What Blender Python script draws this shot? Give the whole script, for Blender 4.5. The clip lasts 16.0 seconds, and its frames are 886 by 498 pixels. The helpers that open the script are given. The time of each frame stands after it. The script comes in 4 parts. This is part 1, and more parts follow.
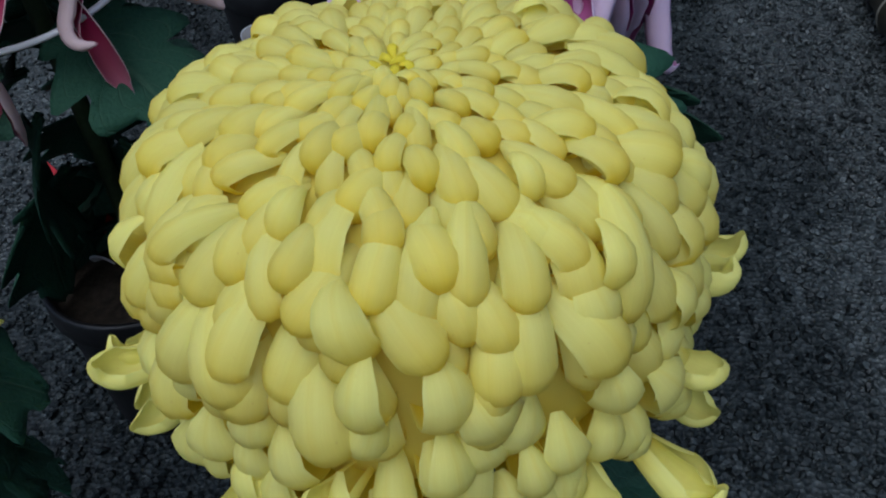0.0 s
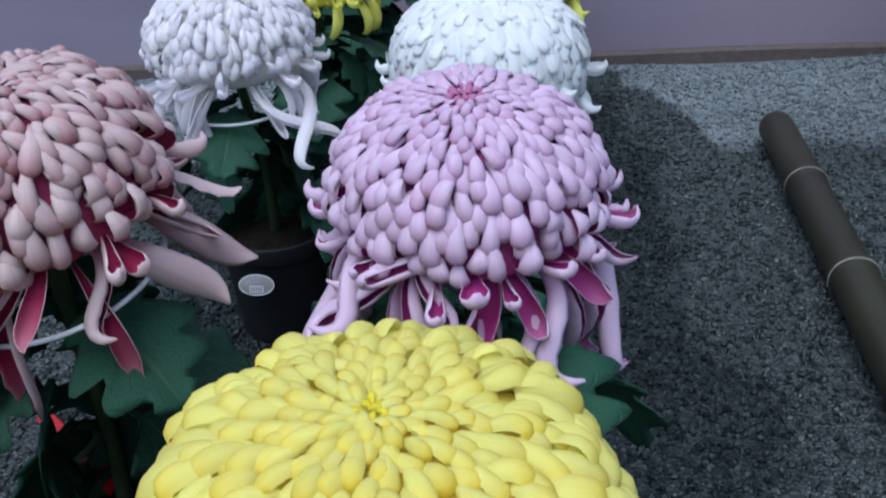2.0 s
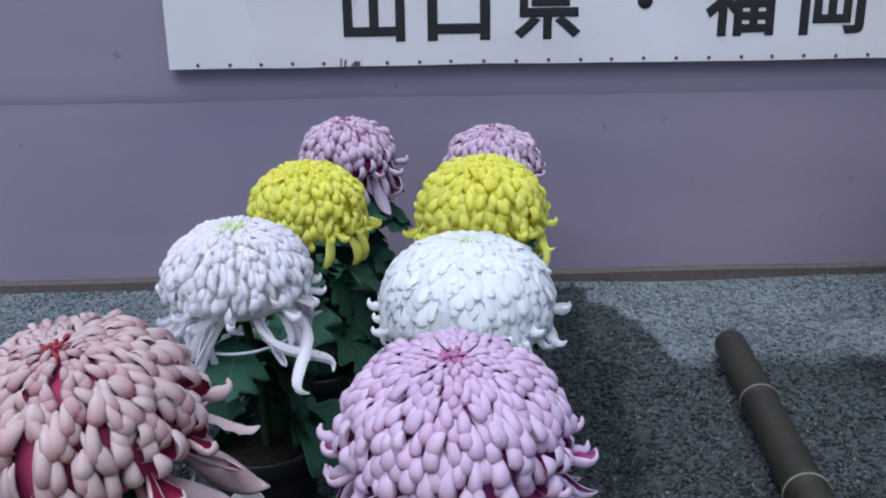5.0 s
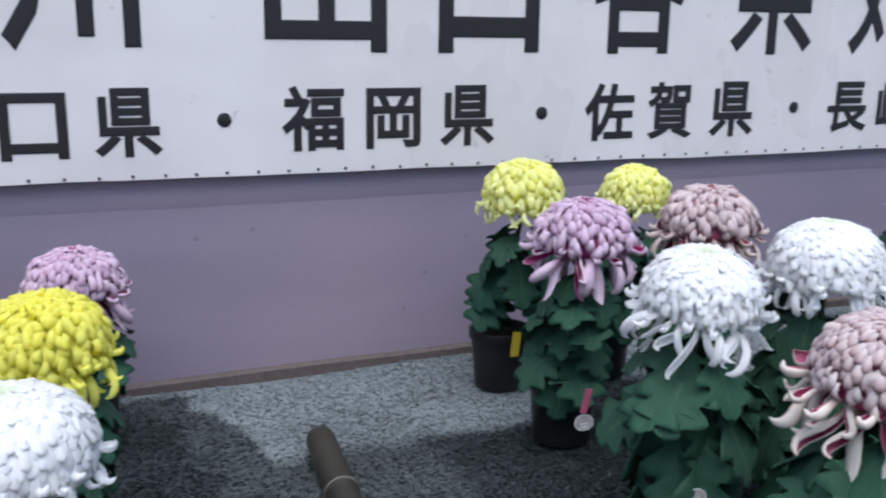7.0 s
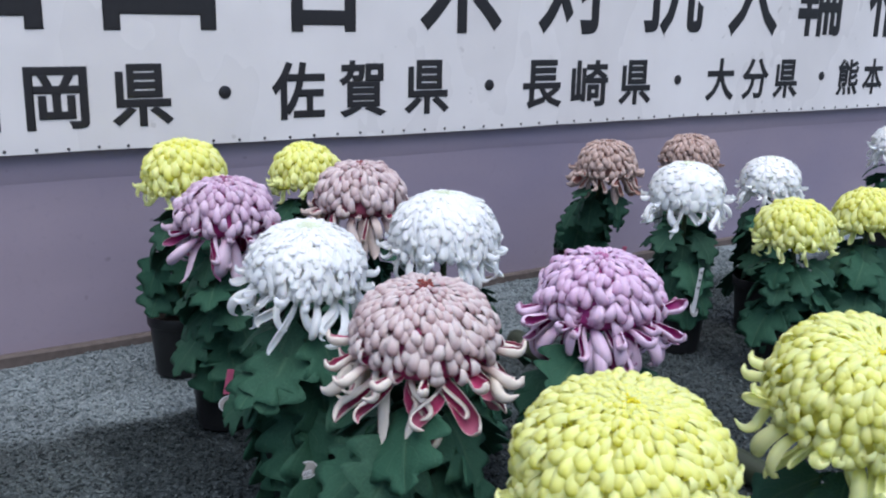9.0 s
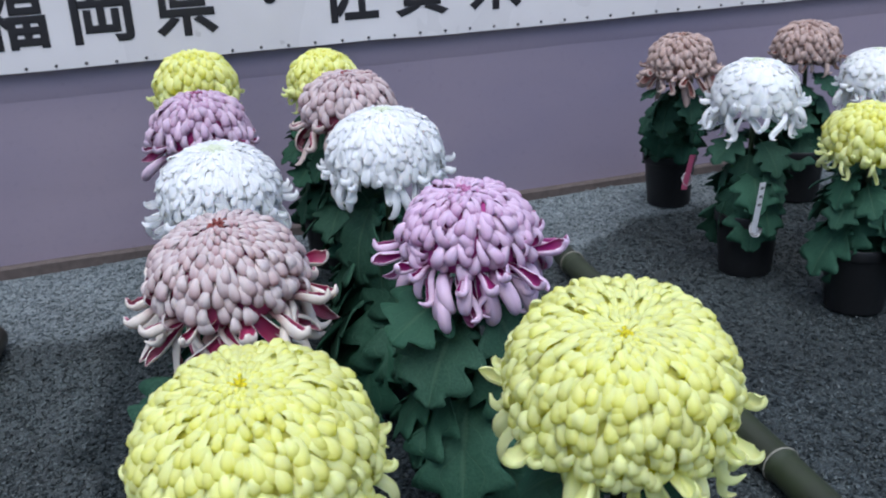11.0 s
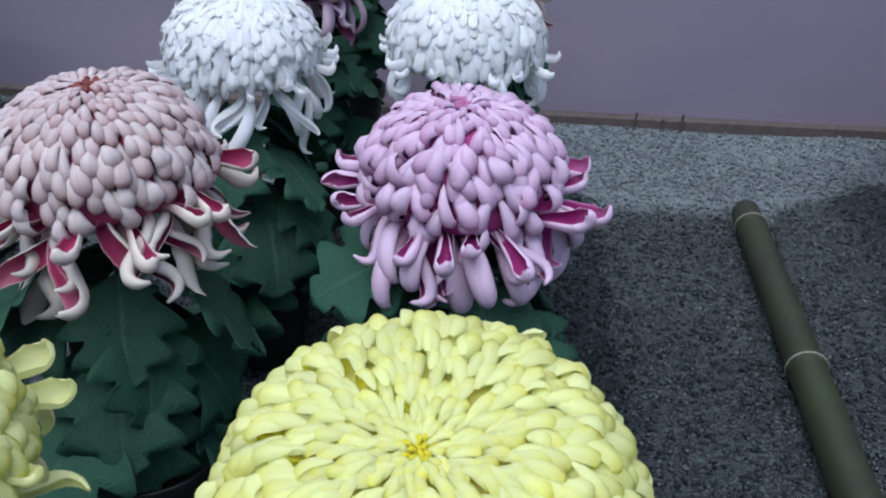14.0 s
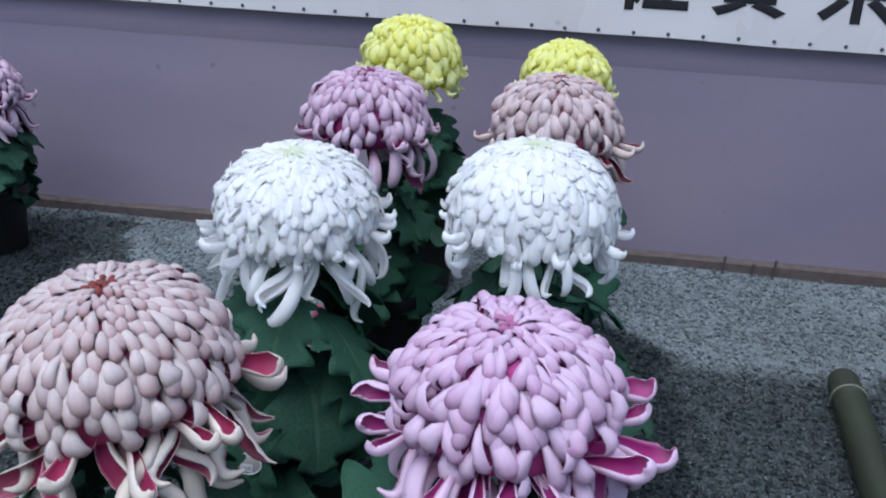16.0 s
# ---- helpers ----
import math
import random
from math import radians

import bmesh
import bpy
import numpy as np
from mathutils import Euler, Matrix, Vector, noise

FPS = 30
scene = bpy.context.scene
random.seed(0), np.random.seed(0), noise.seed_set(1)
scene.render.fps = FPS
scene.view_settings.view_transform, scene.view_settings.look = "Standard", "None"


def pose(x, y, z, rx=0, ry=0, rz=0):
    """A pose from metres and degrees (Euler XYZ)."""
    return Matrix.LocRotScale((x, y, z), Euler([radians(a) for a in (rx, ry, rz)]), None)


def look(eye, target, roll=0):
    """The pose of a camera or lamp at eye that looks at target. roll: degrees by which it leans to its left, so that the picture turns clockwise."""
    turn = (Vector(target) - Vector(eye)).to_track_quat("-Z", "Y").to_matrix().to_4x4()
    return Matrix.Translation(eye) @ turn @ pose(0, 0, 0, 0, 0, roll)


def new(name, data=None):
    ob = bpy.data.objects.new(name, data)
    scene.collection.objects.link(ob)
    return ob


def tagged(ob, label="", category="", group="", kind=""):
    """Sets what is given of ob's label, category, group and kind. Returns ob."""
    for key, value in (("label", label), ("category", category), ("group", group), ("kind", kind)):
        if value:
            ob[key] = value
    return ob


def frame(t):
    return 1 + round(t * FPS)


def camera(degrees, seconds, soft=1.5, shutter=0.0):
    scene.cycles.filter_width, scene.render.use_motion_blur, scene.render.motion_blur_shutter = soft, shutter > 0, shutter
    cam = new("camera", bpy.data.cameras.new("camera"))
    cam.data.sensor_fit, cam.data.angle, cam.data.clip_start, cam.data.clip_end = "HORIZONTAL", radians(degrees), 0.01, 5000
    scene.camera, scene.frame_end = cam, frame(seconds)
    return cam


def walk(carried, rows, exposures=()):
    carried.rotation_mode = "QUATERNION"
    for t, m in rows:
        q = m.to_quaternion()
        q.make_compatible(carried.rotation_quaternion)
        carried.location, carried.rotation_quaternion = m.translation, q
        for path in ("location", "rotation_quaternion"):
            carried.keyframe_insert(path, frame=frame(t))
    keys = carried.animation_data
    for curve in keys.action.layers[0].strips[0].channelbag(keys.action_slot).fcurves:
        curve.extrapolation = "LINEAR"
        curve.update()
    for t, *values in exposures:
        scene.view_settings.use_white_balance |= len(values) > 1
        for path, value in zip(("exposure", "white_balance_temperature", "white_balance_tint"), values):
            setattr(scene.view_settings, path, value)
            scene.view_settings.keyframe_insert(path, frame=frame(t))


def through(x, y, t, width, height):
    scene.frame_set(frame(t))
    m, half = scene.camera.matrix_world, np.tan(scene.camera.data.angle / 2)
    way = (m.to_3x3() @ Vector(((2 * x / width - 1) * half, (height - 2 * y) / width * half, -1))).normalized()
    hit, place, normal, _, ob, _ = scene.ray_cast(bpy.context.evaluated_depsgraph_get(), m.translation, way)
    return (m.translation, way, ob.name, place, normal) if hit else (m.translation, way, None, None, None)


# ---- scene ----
cam = camera(50.3, 16.0, soft=2.0, shutter=0.28)
PATH = [
    (0, (0.344, 0.245, 0.511), (0.218, 1.717, -0.837), -5.6),
    (0.5, (0.347, 0.242, 0.519), (0.221, 1.749, -0.79), -5.6),
    (1, (0.353, 0.245, 0.534), (0.227, 1.833, -0.675), -4.8),
    (1.5, (0.353, 0.241, 0.549), (0.249, 1.908, -0.551), -3.6),
    (2, (0.353, 0.226, 0.569), (0.27, 1.96, -0.425), -2.7),
    (2.5, (0.354, 0.21, 0.599), (0.288, 1.991, -0.309), -1.5),
    (3, (0.354, 0.18, 0.623), (0.303, 2.011, -0.181), -0.9),
    (3.2, (0.353, 0.168, 0.63), (0.308, 2.014, -0.136), -0.8),
    (5.3, (0.346, 0.149, 0.635), (0.35, 2.056, 0.031), -1.8),
    (5.5, (0.365, 0.13, 0.648), (0.393, 2.041, 0.059), -2.1),
    (6, (0.407, 0.09, 0.673), (0.627, 2.004, 0.139), -1.5),
    (6.5, (0.442, 0.079, 0.684), (0.89, 1.968, 0.204), -0.9),
    (7, (0.436, 0.075, 0.701), (1.148, 1.886, 0.238), 0.4),
    (7.5, (0.459, 0.069, 0.699), (1.398, 1.776, 0.247), 1.8),
    (8, (0.51, 0.047, 0.696), (1.595, 1.666, 0.247), 2.1),
    (8.5, (0.589, 0.011, 0.694), (1.676, 1.624, 0.229), 1.4),
    (9, (0.698, -0.05, 0.693), (1.73, 1.59, 0.201), 0.8),
    (9.2, (0.732, -0.058, 0.692), (1.752, 1.586, 0.186), 0.9),
    (11.3, (1.202, -0.143, 0.71), (1.587, 1.683, -0.009), -3.2),
    (11.5, (1.238, -0.121, 0.686), (1.545, 1.725, -0.021), -2.7),
    (12, (1.272, -0.067, 0.68), (1.43, 1.78, -0.073), -2.2),
    (12.5, (1.323, -0.03, 0.667), (1.36, 1.809, -0.118), -1.9),
    (13, (1.396, -0.009, 0.66), (1.352, 1.817, -0.156), -0.7),
    (13.5, (1.418, 0.067, 0.64), (1.367, 1.867, -0.23), 1.8),
    (14, (1.428, 0.131, 0.631), (1.355, 1.899, -0.301), 2.1),
    (14.5, (1.446, 0.172, 0.646), (1.3, 1.921, -0.313), 1.8),
    (15, (1.455, 0.201, 0.662), (1.241, 1.976, -0.235), 1.8),
    (15.5, (1.455, 0.215, 0.677), (1.201, 2.028, -0.128), 2.1),
    (16, (1.447, 0.235, 0.677), (1.173, 2.062, -0.087), 2.2),
]
EXPOSURES = [(t, e, k, n) for t, e, k, n in ((0.0, -0.29, 5400, 8), (1.0, -0.30, 5400, 8), (1.6, 0.08, 5300, 7), (2.4, 0.36, 5300, 7), (5.5, 0.34, 5500, 9), (7.0, 0.65, 5750, 10), (9.0, 0.6, 5700, 9), (11.5, 0.35, 5600, 9), (12.0, 0.24, 5600, 9), (13.7, 0.24, 5550, 9), (14.5, 0.75, 5450, 9), (15.0, 0.88, 5450, 9), (15.5, 0.6, 5450, 9), (16.0, 0.42, 5450, 9))]
walk(cam, [(t, look(eye, target, roll)) for t, eye, target, roll in PATH], EXPOSURES)

# ---- daylight: bright overcast, from above and behind the viewer ----
SUN_ELEVATION, SUN_ROTATION = radians(67), radians(197)
world = bpy.data.worlds.new("sky")
scene.world = world
world.use_nodes = True
wt = world.node_tree
sky = wt.nodes.new("ShaderNodeTexSky")
sky.sky_type, sky.sun_disc = "NISHITA", False
sky.sun_elevation, sky.sun_rotation = SUN_ELEVATION, SUN_ROTATION
sky.air_density, sky.dust_density, sky.ozone_density = 1.0, 3.0, 1.0
wt.links.new(sky.outputs[0], wt.nodes["Background"].inputs[0])
wt.nodes["Background"].inputs[1].default_value = 0.115

sun_data = bpy.data.lights.new("sun", "SUN")
sun_data.energy, sun_data.angle, sun_data.color = 1.8, radians(60), (1.0, 0.97, 0.93)
sun = new("sun", sun_data)
sun.matrix_world = look((0.3, -1.2, 5.0), (0.9, 0.8, 0.0))


# ---- materials ----
def nodes_of(name):
    m = bpy.data.materials.new(name)
    m.use_nodes = True
    nt = m.node_tree
    return m, nt, nt.nodes["Principled BSDF"], nt.nodes["Material Output"]


def add(nt, kind, **inputs):
    n = nt.nodes.new(kind)
    for key, value in inputs.items():
        n.inputs[key.replace("_", " ")].default_value = value
    return n


def math_node(nt, op, a, b=None, clamp=False):
    n = nt.nodes.new("ShaderNodeMath")
    n.operation, n.use_clamp = op, clamp
    for i, v in enumerate((a, b)):
        if v is None:
            continue
        if isinstance(v, (int, float)):
            n.inputs[i].default_value = v
        else:
            nt.links.new(v, n.inputs[i])
    return n.outputs[0]


def mix(nt, fac, a, b, blend="MIX"):
    n = nt.nodes.new("ShaderNodeMix")
    n.data_type, n.blend_type = "RGBA", blend
    for i, v in ((0, fac), (6, a), (7, b)):
        if isinstance(v, (int, float)):
            n.inputs[i].default_value = v
        elif isinstance(v, tuple):
            n.inputs[i].default_value = (*v, 1)
        else:
            nt.links.new(v, n.inputs[i])
    return n.outputs[2]


def noise_tex(nt, vec, scale, detail=3.0, rough=0.55):
    n = add(nt, "ShaderNodeTexNoise", Scale=scale, Detail=detail, Roughness=rough)
    nt.links.new(vec, n.inputs["Vector"])
    return n.outputs[0]


def mapped(nt, out, scale):
    n = nt.nodes.new("ShaderNodeMapping")
    n.inputs["Scale"].default_value = scale
    nt.links.new(out, n.inputs[0])
    return n.outputs[0]


def bump(nt, shader, height, strength, distance):
    n = add(nt, "ShaderNodeBump", Strength=strength, Distance=distance)
    nt.links.new(height, n.inputs["Height"])
    nt.links.new(n.outputs[0], shader.inputs["Normal"])
    return n


def ranged(nt, v, lo, hi, a=0.0, b=1.0):
    n = nt.nodes.new("ShaderNodeMapRange")
    for i, x in enumerate((lo, hi, a, b)):
        n.inputs[i + 1].default_value = x
    nt.links.new(v, n.inputs[0])
    return n.outputs[0]


def petal_material(name, base, tip, reach=(0.25, 0.72), through=0.3, streak=0.06, glow=(1.0, 0.85, 0.6)):
    """A petal: its colour runs from base to tip, with fine veins along it and a little light shining through."""
    m, nt, bsdf, out = nodes_of(name)
    uv = nt.nodes.new("ShaderNodeUVMap").outputs[0]
    sep = nt.nodes.new("ShaderNodeSeparateXYZ")
    nt.links.new(uv, sep.inputs[0])
    rand = nt.nodes.new("ShaderNodeObjectInfo").outputs["Random"]
    col = mix(nt, ranged(nt, sep.outputs[1], *reach), base, tip)
    veins = noise_tex(nt, mapped(nt, uv, (26, 1.6, 1)), 1.0, 2.0)
    col = mix(nt, math_node(nt, "MULTIPLY", ranged(nt, veins, 0.35, 0.7), streak), col, tuple(c * 0.55 for c in base))
    island = nt.nodes.new("ShaderNodeNewGeometry").outputs["Random Per Island"]
    rand = math_node(nt, "FRACT", math_node(nt, "ADD", rand, island))
    fold = math_node(nt, "ABSOLUTE", math_node(nt, "SUBTRACT", sep.outputs[0], 0.5))
    col = mix(nt, ranged(nt, fold, 0.40, 0.5, 0.0, 0.35), col, tuple(min(0.97, c * 1.2 + 0.04) for c in tip))
    col = mix(nt, ranged(nt, fold, 0.0, 0.10, 0.12, 0.0), col, base)
    val = math_node(nt, "ADD", 0.92, math_node(nt, "MULTIPLY", rand, 0.10))
    hsv = nt.nodes.new("ShaderNodeHueSaturation")
    nt.links.new(val, hsv.inputs["Value"])
    nt.links.new(col, hsv.inputs["Color"])
    geo = nt.nodes.new("ShaderNodeTexCoord").outputs["Object"]
    specks = ranged(nt, noise_tex(nt, geo, 14.0, 2.0), 0.70, 0.78, 0.0, 0.35)
    col = mix(nt, specks, hsv.outputs[0], tuple(c * f for c, f in zip(tip, (0.78, 0.62, 0.5))))
    nt.links.new(col, bsdf.inputs["Base Color"])
    bsdf.inputs["Roughness"].default_value = 0.62
    bsdf.inputs["Specular IOR Level"].default_value = 0.18
    bsdf.inputs["Subsurface Weight"].default_value = 0.15
    bsdf.inputs["Subsurface Radius"].default_value = glow
    bsdf.inputs["Subsurface Scale"].default_value = 0.003
    bump(nt, bsdf, veins, 0.16, 0.001)
    tr = nt.nodes.new("ShaderNodeBsdfTranslucent")
    nt.links.new(col, tr.inputs[0])
    ms = nt.nodes.new("ShaderNodeMixShader")
    ms.inputs[0].default_value = through
    nt.links.new(bsdf.outputs[0], ms.inputs[1])
    nt.links.new(tr.outputs[0], ms.inputs[2])
    nt.links.new(ms.outputs[0], out.inputs[0])
    return m


def leaf_material():
    m, nt, bsdf, out = nodes_of("leaf_green")
    uv = nt.nodes.new("ShaderNodeUVMap").outputs[0]
    sep = nt.nodes.new("ShaderNodeSeparateXYZ")
    nt.links.new(uv, sep.inputs[0])
    rand = nt.nodes.new("ShaderNodeObjectInfo").outputs["Random"]
    across = math_node(nt, "ABSOLUTE", math_node(nt, "SUBTRACT", sep.outputs[0], 0.5))
    rib = ranged(nt, across, 0.012, 0.035, 1.0, 0.0)
    slant = math_node(nt, "SUBTRACT", sep.outputs[1], math_node(nt, "MULTIPLY", across, 0.9))
    saw = math_node(nt, "ABSOLUTE", math_node(nt, "SUBTRACT", math_node(nt, "FRACT", math_node(nt, "MULTIPLY", slant, 5.0)), 0.5))
    side = ranged(nt, saw, 0.0, 0.05, 0.7, 0.0)
    vein = math_node(nt, "MAXIMUM", rib, side)
    geo = nt.nodes.new("ShaderNodeTexCoord").outputs["Object"]
    mottled = noise_tex(nt, geo, 45.0, 4.0)
    col = mix(nt, ranged(nt, mottled, 0.3, 0.7), (0.017, 0.047, 0.030), (0.032, 0.082, 0.048))
    col = mix(nt, math_node(nt, "MULTIPLY", rand, 0.6), col, (0.022, 0.080, 0.044))
    col = mix(nt, math_node(nt, "MULTIPLY", vein, 0.30), col, (0.08, 0.14, 0.08))
    nt.links.new(col, bsdf.inputs["Base Color"])
    bsdf.inputs["Roughness"].default_value = 0.7
    bsdf.inputs["Specular IOR Level"].default_value = 0.2
    h = math_node(nt, "SUBTRACT", mottled, math_node(nt, "MULTIPLY", vein, 0.8))
    bump(nt, bsdf, h, 0.5, 0.0015)
    return m


def plain(name, color, rough=0.5, spec=0.5, grain=0.12, scale=120.0, relief=0.1, metal=0.0):
    """Paint, plastic or wood with a little grain and blotching."""
    m, nt, bsdf, out = nodes_of(name)
    geo = nt.nodes.new("ShaderNodeTexCoord").outputs["Object"]
    fine = noise_tex(nt, geo, scale, 3.0)
    broad = noise_tex(nt, geo, scale * 0.06, 3.0)
    dark = tuple(c * (1 - 2 * grain) for c in color)
    both = math_node(nt, "ADD", math_node(nt, "MULTIPLY", fine, 0.5), math_node(nt, "MULTIPLY", broad, 0.5))
    nt.links.new(mix(nt, ranged(nt, both, 0.35, 0.65), dark, color), bsdf.inputs["Base Color"])
    bsdf.inputs["Roughness"].default_value = rough
    bsdf.inputs["Specular IOR Level"].default_value = spec
    bsdf.inputs["Metallic"].default_value = metal
    bump(nt, bsdf, fine, relief, 0.001)
    return m


def wet_mask(nt, position):
    """Where the gravel has been watered: round the plants, with a wavering edge on the side of the wall."""
    sep = nt.nodes.new("ShaderNodeSeparateXYZ")
    nt.links.new(position, sep.inputs[0])
    x = math_node(nt, "ADD", sep.outputs[0], math_node(nt, "MULTIPLY", math_node(nt, "SUBTRACT", noise_tex(nt, position, 7.0, 3.0, 0.5), 0.5), 0.16))
    first = math_node(nt, "MULTIPLY", ranged(nt, x, 0.02, 0.16, 0.0, 0.36), ranged(nt, x, 0.58, 0.71, 1.0, 0.0))
    second = math_node(nt, "MULTIPLY", ranged(nt, x, 1.20, 1.34, 0.0, 0.12), ranged(nt, x, 1.50, 1.66, 1.0, 0.0))
    third = ranged(nt, x, 1.90, 2.08, 0.0, 0.17)
    edge = math_node(nt, "ADD", math_node(nt, "ADD", 1.51, first), math_node(nt, "ADD", second, third))
    edge = math_node(nt, "ADD", edge, math_node(nt, "MULTIPLY", math_node(nt, "SUBTRACT", noise_tex(nt, position, 4.0, 3.0, 0.5), 0.5), 0.08))
    return ranged(nt, math_node(nt, "SUBTRACT", edge, sep.outputs[1]), -0.02, 0.03)


def darker_mask(nt, position):
    """Patches close round each group of pots where the gravel is darker still."""
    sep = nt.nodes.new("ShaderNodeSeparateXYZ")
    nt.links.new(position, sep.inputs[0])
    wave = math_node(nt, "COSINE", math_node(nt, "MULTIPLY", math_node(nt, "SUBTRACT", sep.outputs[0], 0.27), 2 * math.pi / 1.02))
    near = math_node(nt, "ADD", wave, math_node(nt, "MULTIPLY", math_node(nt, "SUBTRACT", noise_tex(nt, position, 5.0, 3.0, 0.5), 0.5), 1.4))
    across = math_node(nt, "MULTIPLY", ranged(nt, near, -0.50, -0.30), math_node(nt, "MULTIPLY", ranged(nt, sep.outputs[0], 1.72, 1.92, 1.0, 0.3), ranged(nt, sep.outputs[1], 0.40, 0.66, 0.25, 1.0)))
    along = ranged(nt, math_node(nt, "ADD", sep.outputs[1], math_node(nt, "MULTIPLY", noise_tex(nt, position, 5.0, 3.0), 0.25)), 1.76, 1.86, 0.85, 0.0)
    # a wide, weaker dark area over the right-hand front
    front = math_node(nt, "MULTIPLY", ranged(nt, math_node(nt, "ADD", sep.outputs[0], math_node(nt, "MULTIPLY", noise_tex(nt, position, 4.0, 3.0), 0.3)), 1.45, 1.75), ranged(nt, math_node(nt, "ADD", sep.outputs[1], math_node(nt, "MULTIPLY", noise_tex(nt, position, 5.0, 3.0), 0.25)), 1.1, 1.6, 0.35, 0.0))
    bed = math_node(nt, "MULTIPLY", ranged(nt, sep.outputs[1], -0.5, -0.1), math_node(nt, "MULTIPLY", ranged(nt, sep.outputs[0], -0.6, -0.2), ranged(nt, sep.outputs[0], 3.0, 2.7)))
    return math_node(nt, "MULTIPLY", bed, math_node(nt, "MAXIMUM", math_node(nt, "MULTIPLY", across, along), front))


def gravel_material(name, island):
    m, nt, bsdf, out = nodes_of(name)
    g = nt.nodes.new("ShaderNodeNewGeometry")
    pos = g.outputs["Position"]
    fine = noise_tex(nt, pos, 260.0, 2.0, 0.7)
    v = nt.nodes.new("ShaderNodeTexVoronoi")
    v.inputs["Scale"].default_value = 240.0
    nt.links.new(pos, v.inputs["Vector"])
    pick = g.outputs["Random Per Island"] if island else v.outputs["Color"]
    tone = math_node(nt, "ADD", math_node(nt, "MULTIPLY", pick, 0.75), math_node(nt, "MULTIPLY", fine, 0.25))
    dry = mix(nt, tone, (0.075, 0.094, 0.099), (0.28, 0.315, 0.322))
    wet = mix(nt, math_node(nt, "POWER", tone, 2.3), (0.016, 0.022, 0.022), (0.125, 0.150, 0.150))
    broad = ranged(nt, noise_tex(nt, pos, 3.5, 3.0), 0.35, 0.65, 0.75, 1.1)
    mask = wet_mask(nt, pos)
    col = mix(nt, mask, dry, wet)
    # the darker patches stay inside the watered gravel and shine less
    darker = math_node(nt, "MULTIPLY", darker_mask(nt, pos), mask)
    nt.links.new(ranged(nt, darker, 0, 1, 0.5, 0.12), bsdf.inputs["Specular IOR Level"])
    col = mix(nt, darker, col, mix(nt, math_node(nt, "POWER", tone, 3.2), (0.008, 0.012, 0.013), (0.095, 0.112, 0.115)))
    col = mix(nt, 1.0, col, broad, "MULTIPLY")
    nt.links.new(col, bsdf.inputs["Base Color"])
    nt.links.new(ranged(nt, mask, 0, 1, 0.85, 0.5), bsdf.inputs["Roughness"])
    bump(nt, bsdf, v.outputs["Distance"], 0.9, 0.004)
    return m


def wall_material():
    m, nt, bsdf, out = nodes_of("lilac_paint")
    pos = nt.nodes.new("ShaderNodeNewGeometry").outputs["Position"]
    broad = noise_tex(nt, mapped(nt, pos, (1.0, 1.0, 1.6)), 1.3, 3.0)
    fine = noise_tex(nt, pos, 60.0, 4.0)
    col = mix(nt, ranged(nt, broad, 0.35, 0.65), (0.235, 0.20, 0.26), (0.285, 0.235, 0.28))
    col = mix(nt, ranged(nt, fine, 0.55, 0.8, 0, 0.25), col, (0.17, 0.145, 0.19))
    specks = ranged(nt, noise_tex(nt, pos, 22.0, 1.0), 0.76, 0.79, 0.0, 0.5)
    col = mix(nt, specks, col, (0.12, 0.1, 0.12))
    nt.links.new(col, bsdf.inputs["Base Color"])
    bsdf.inputs["Roughness"].default_value = 0.48
    bsdf.inputs["Specular IOR Level"].default_value = 0.4
    ripple = math_node(nt, "ADD", noise_tex(nt, mapped(nt, pos, (1.2, 1.0, 5.0)), 1.6, 2.0), math_node(nt, "MULTIPLY", fine, 0.015))
    bump(nt, bsdf, ripple, 0.10, 0.04)
    return m


def sign_material():
    m, nt, bsdf, out = nodes_of("white_enamel")
    pos = nt.nodes.new("ShaderNodeNewGeometry").outputs["Position"]
    broad = noise_tex(nt, mapped(nt, pos, (1.0, 1.0, 0.5)), 2.2, 4.0)
    fine = noise_tex(nt, pos, 90.0, 3.0)
    col = mix(nt, ranged(nt, broad, 0.35, 0.7), (0.66, 0.62, 0.60), (0.77, 0.73, 0.71))
    spots = ranged(nt, noise_tex(nt, pos, 30.0, 2.0), 0.72, 0.76, 0.0, 0.4)
    col = mix(nt, spots, col, (0.4, 0.36, 0.34))
    nt.links.new(col, bsdf.inputs["Base Color"])
    nt.links.new(ranged(nt, broad, 0.3, 0.7, 0.22, 0.4), bsdf.inputs["Roughness"])
    dents = math_node(nt, "ADD", noise_tex(nt, pos, 5.0, 2.0), math_node(nt, "MULTIPLY", fine, 0.02))
    bump(nt, bsdf, dents, 0.2, 0.03)
    return m


def bamboo_material(name, dark, light):
    m, nt, bsdf, out = nodes_of(name)
    tc = nt.nodes.new("ShaderNodeTexCoord").outputs["Object"]
    fibre = noise_tex(nt, mapped(nt, tc, (60, 3, 60)), 1.0, 3.0)
    broad = noise_tex(nt, tc, 7.0, 4.0)
    col = mix(nt, ranged(nt, broad, 0.35, 0.65), dark, light)
    col = mix(nt, ranged(nt, fibre, 0.4, 0.75, 0, 0.4), col, tuple(c * 1.5 for c in dark))
    nt.links.new(col, bsdf.inputs["Base Color"])
    bsdf.inputs["Roughness"].default_value = 0.5
    bump(nt, bsdf, fibre, 0.15, 0.001)
    return m


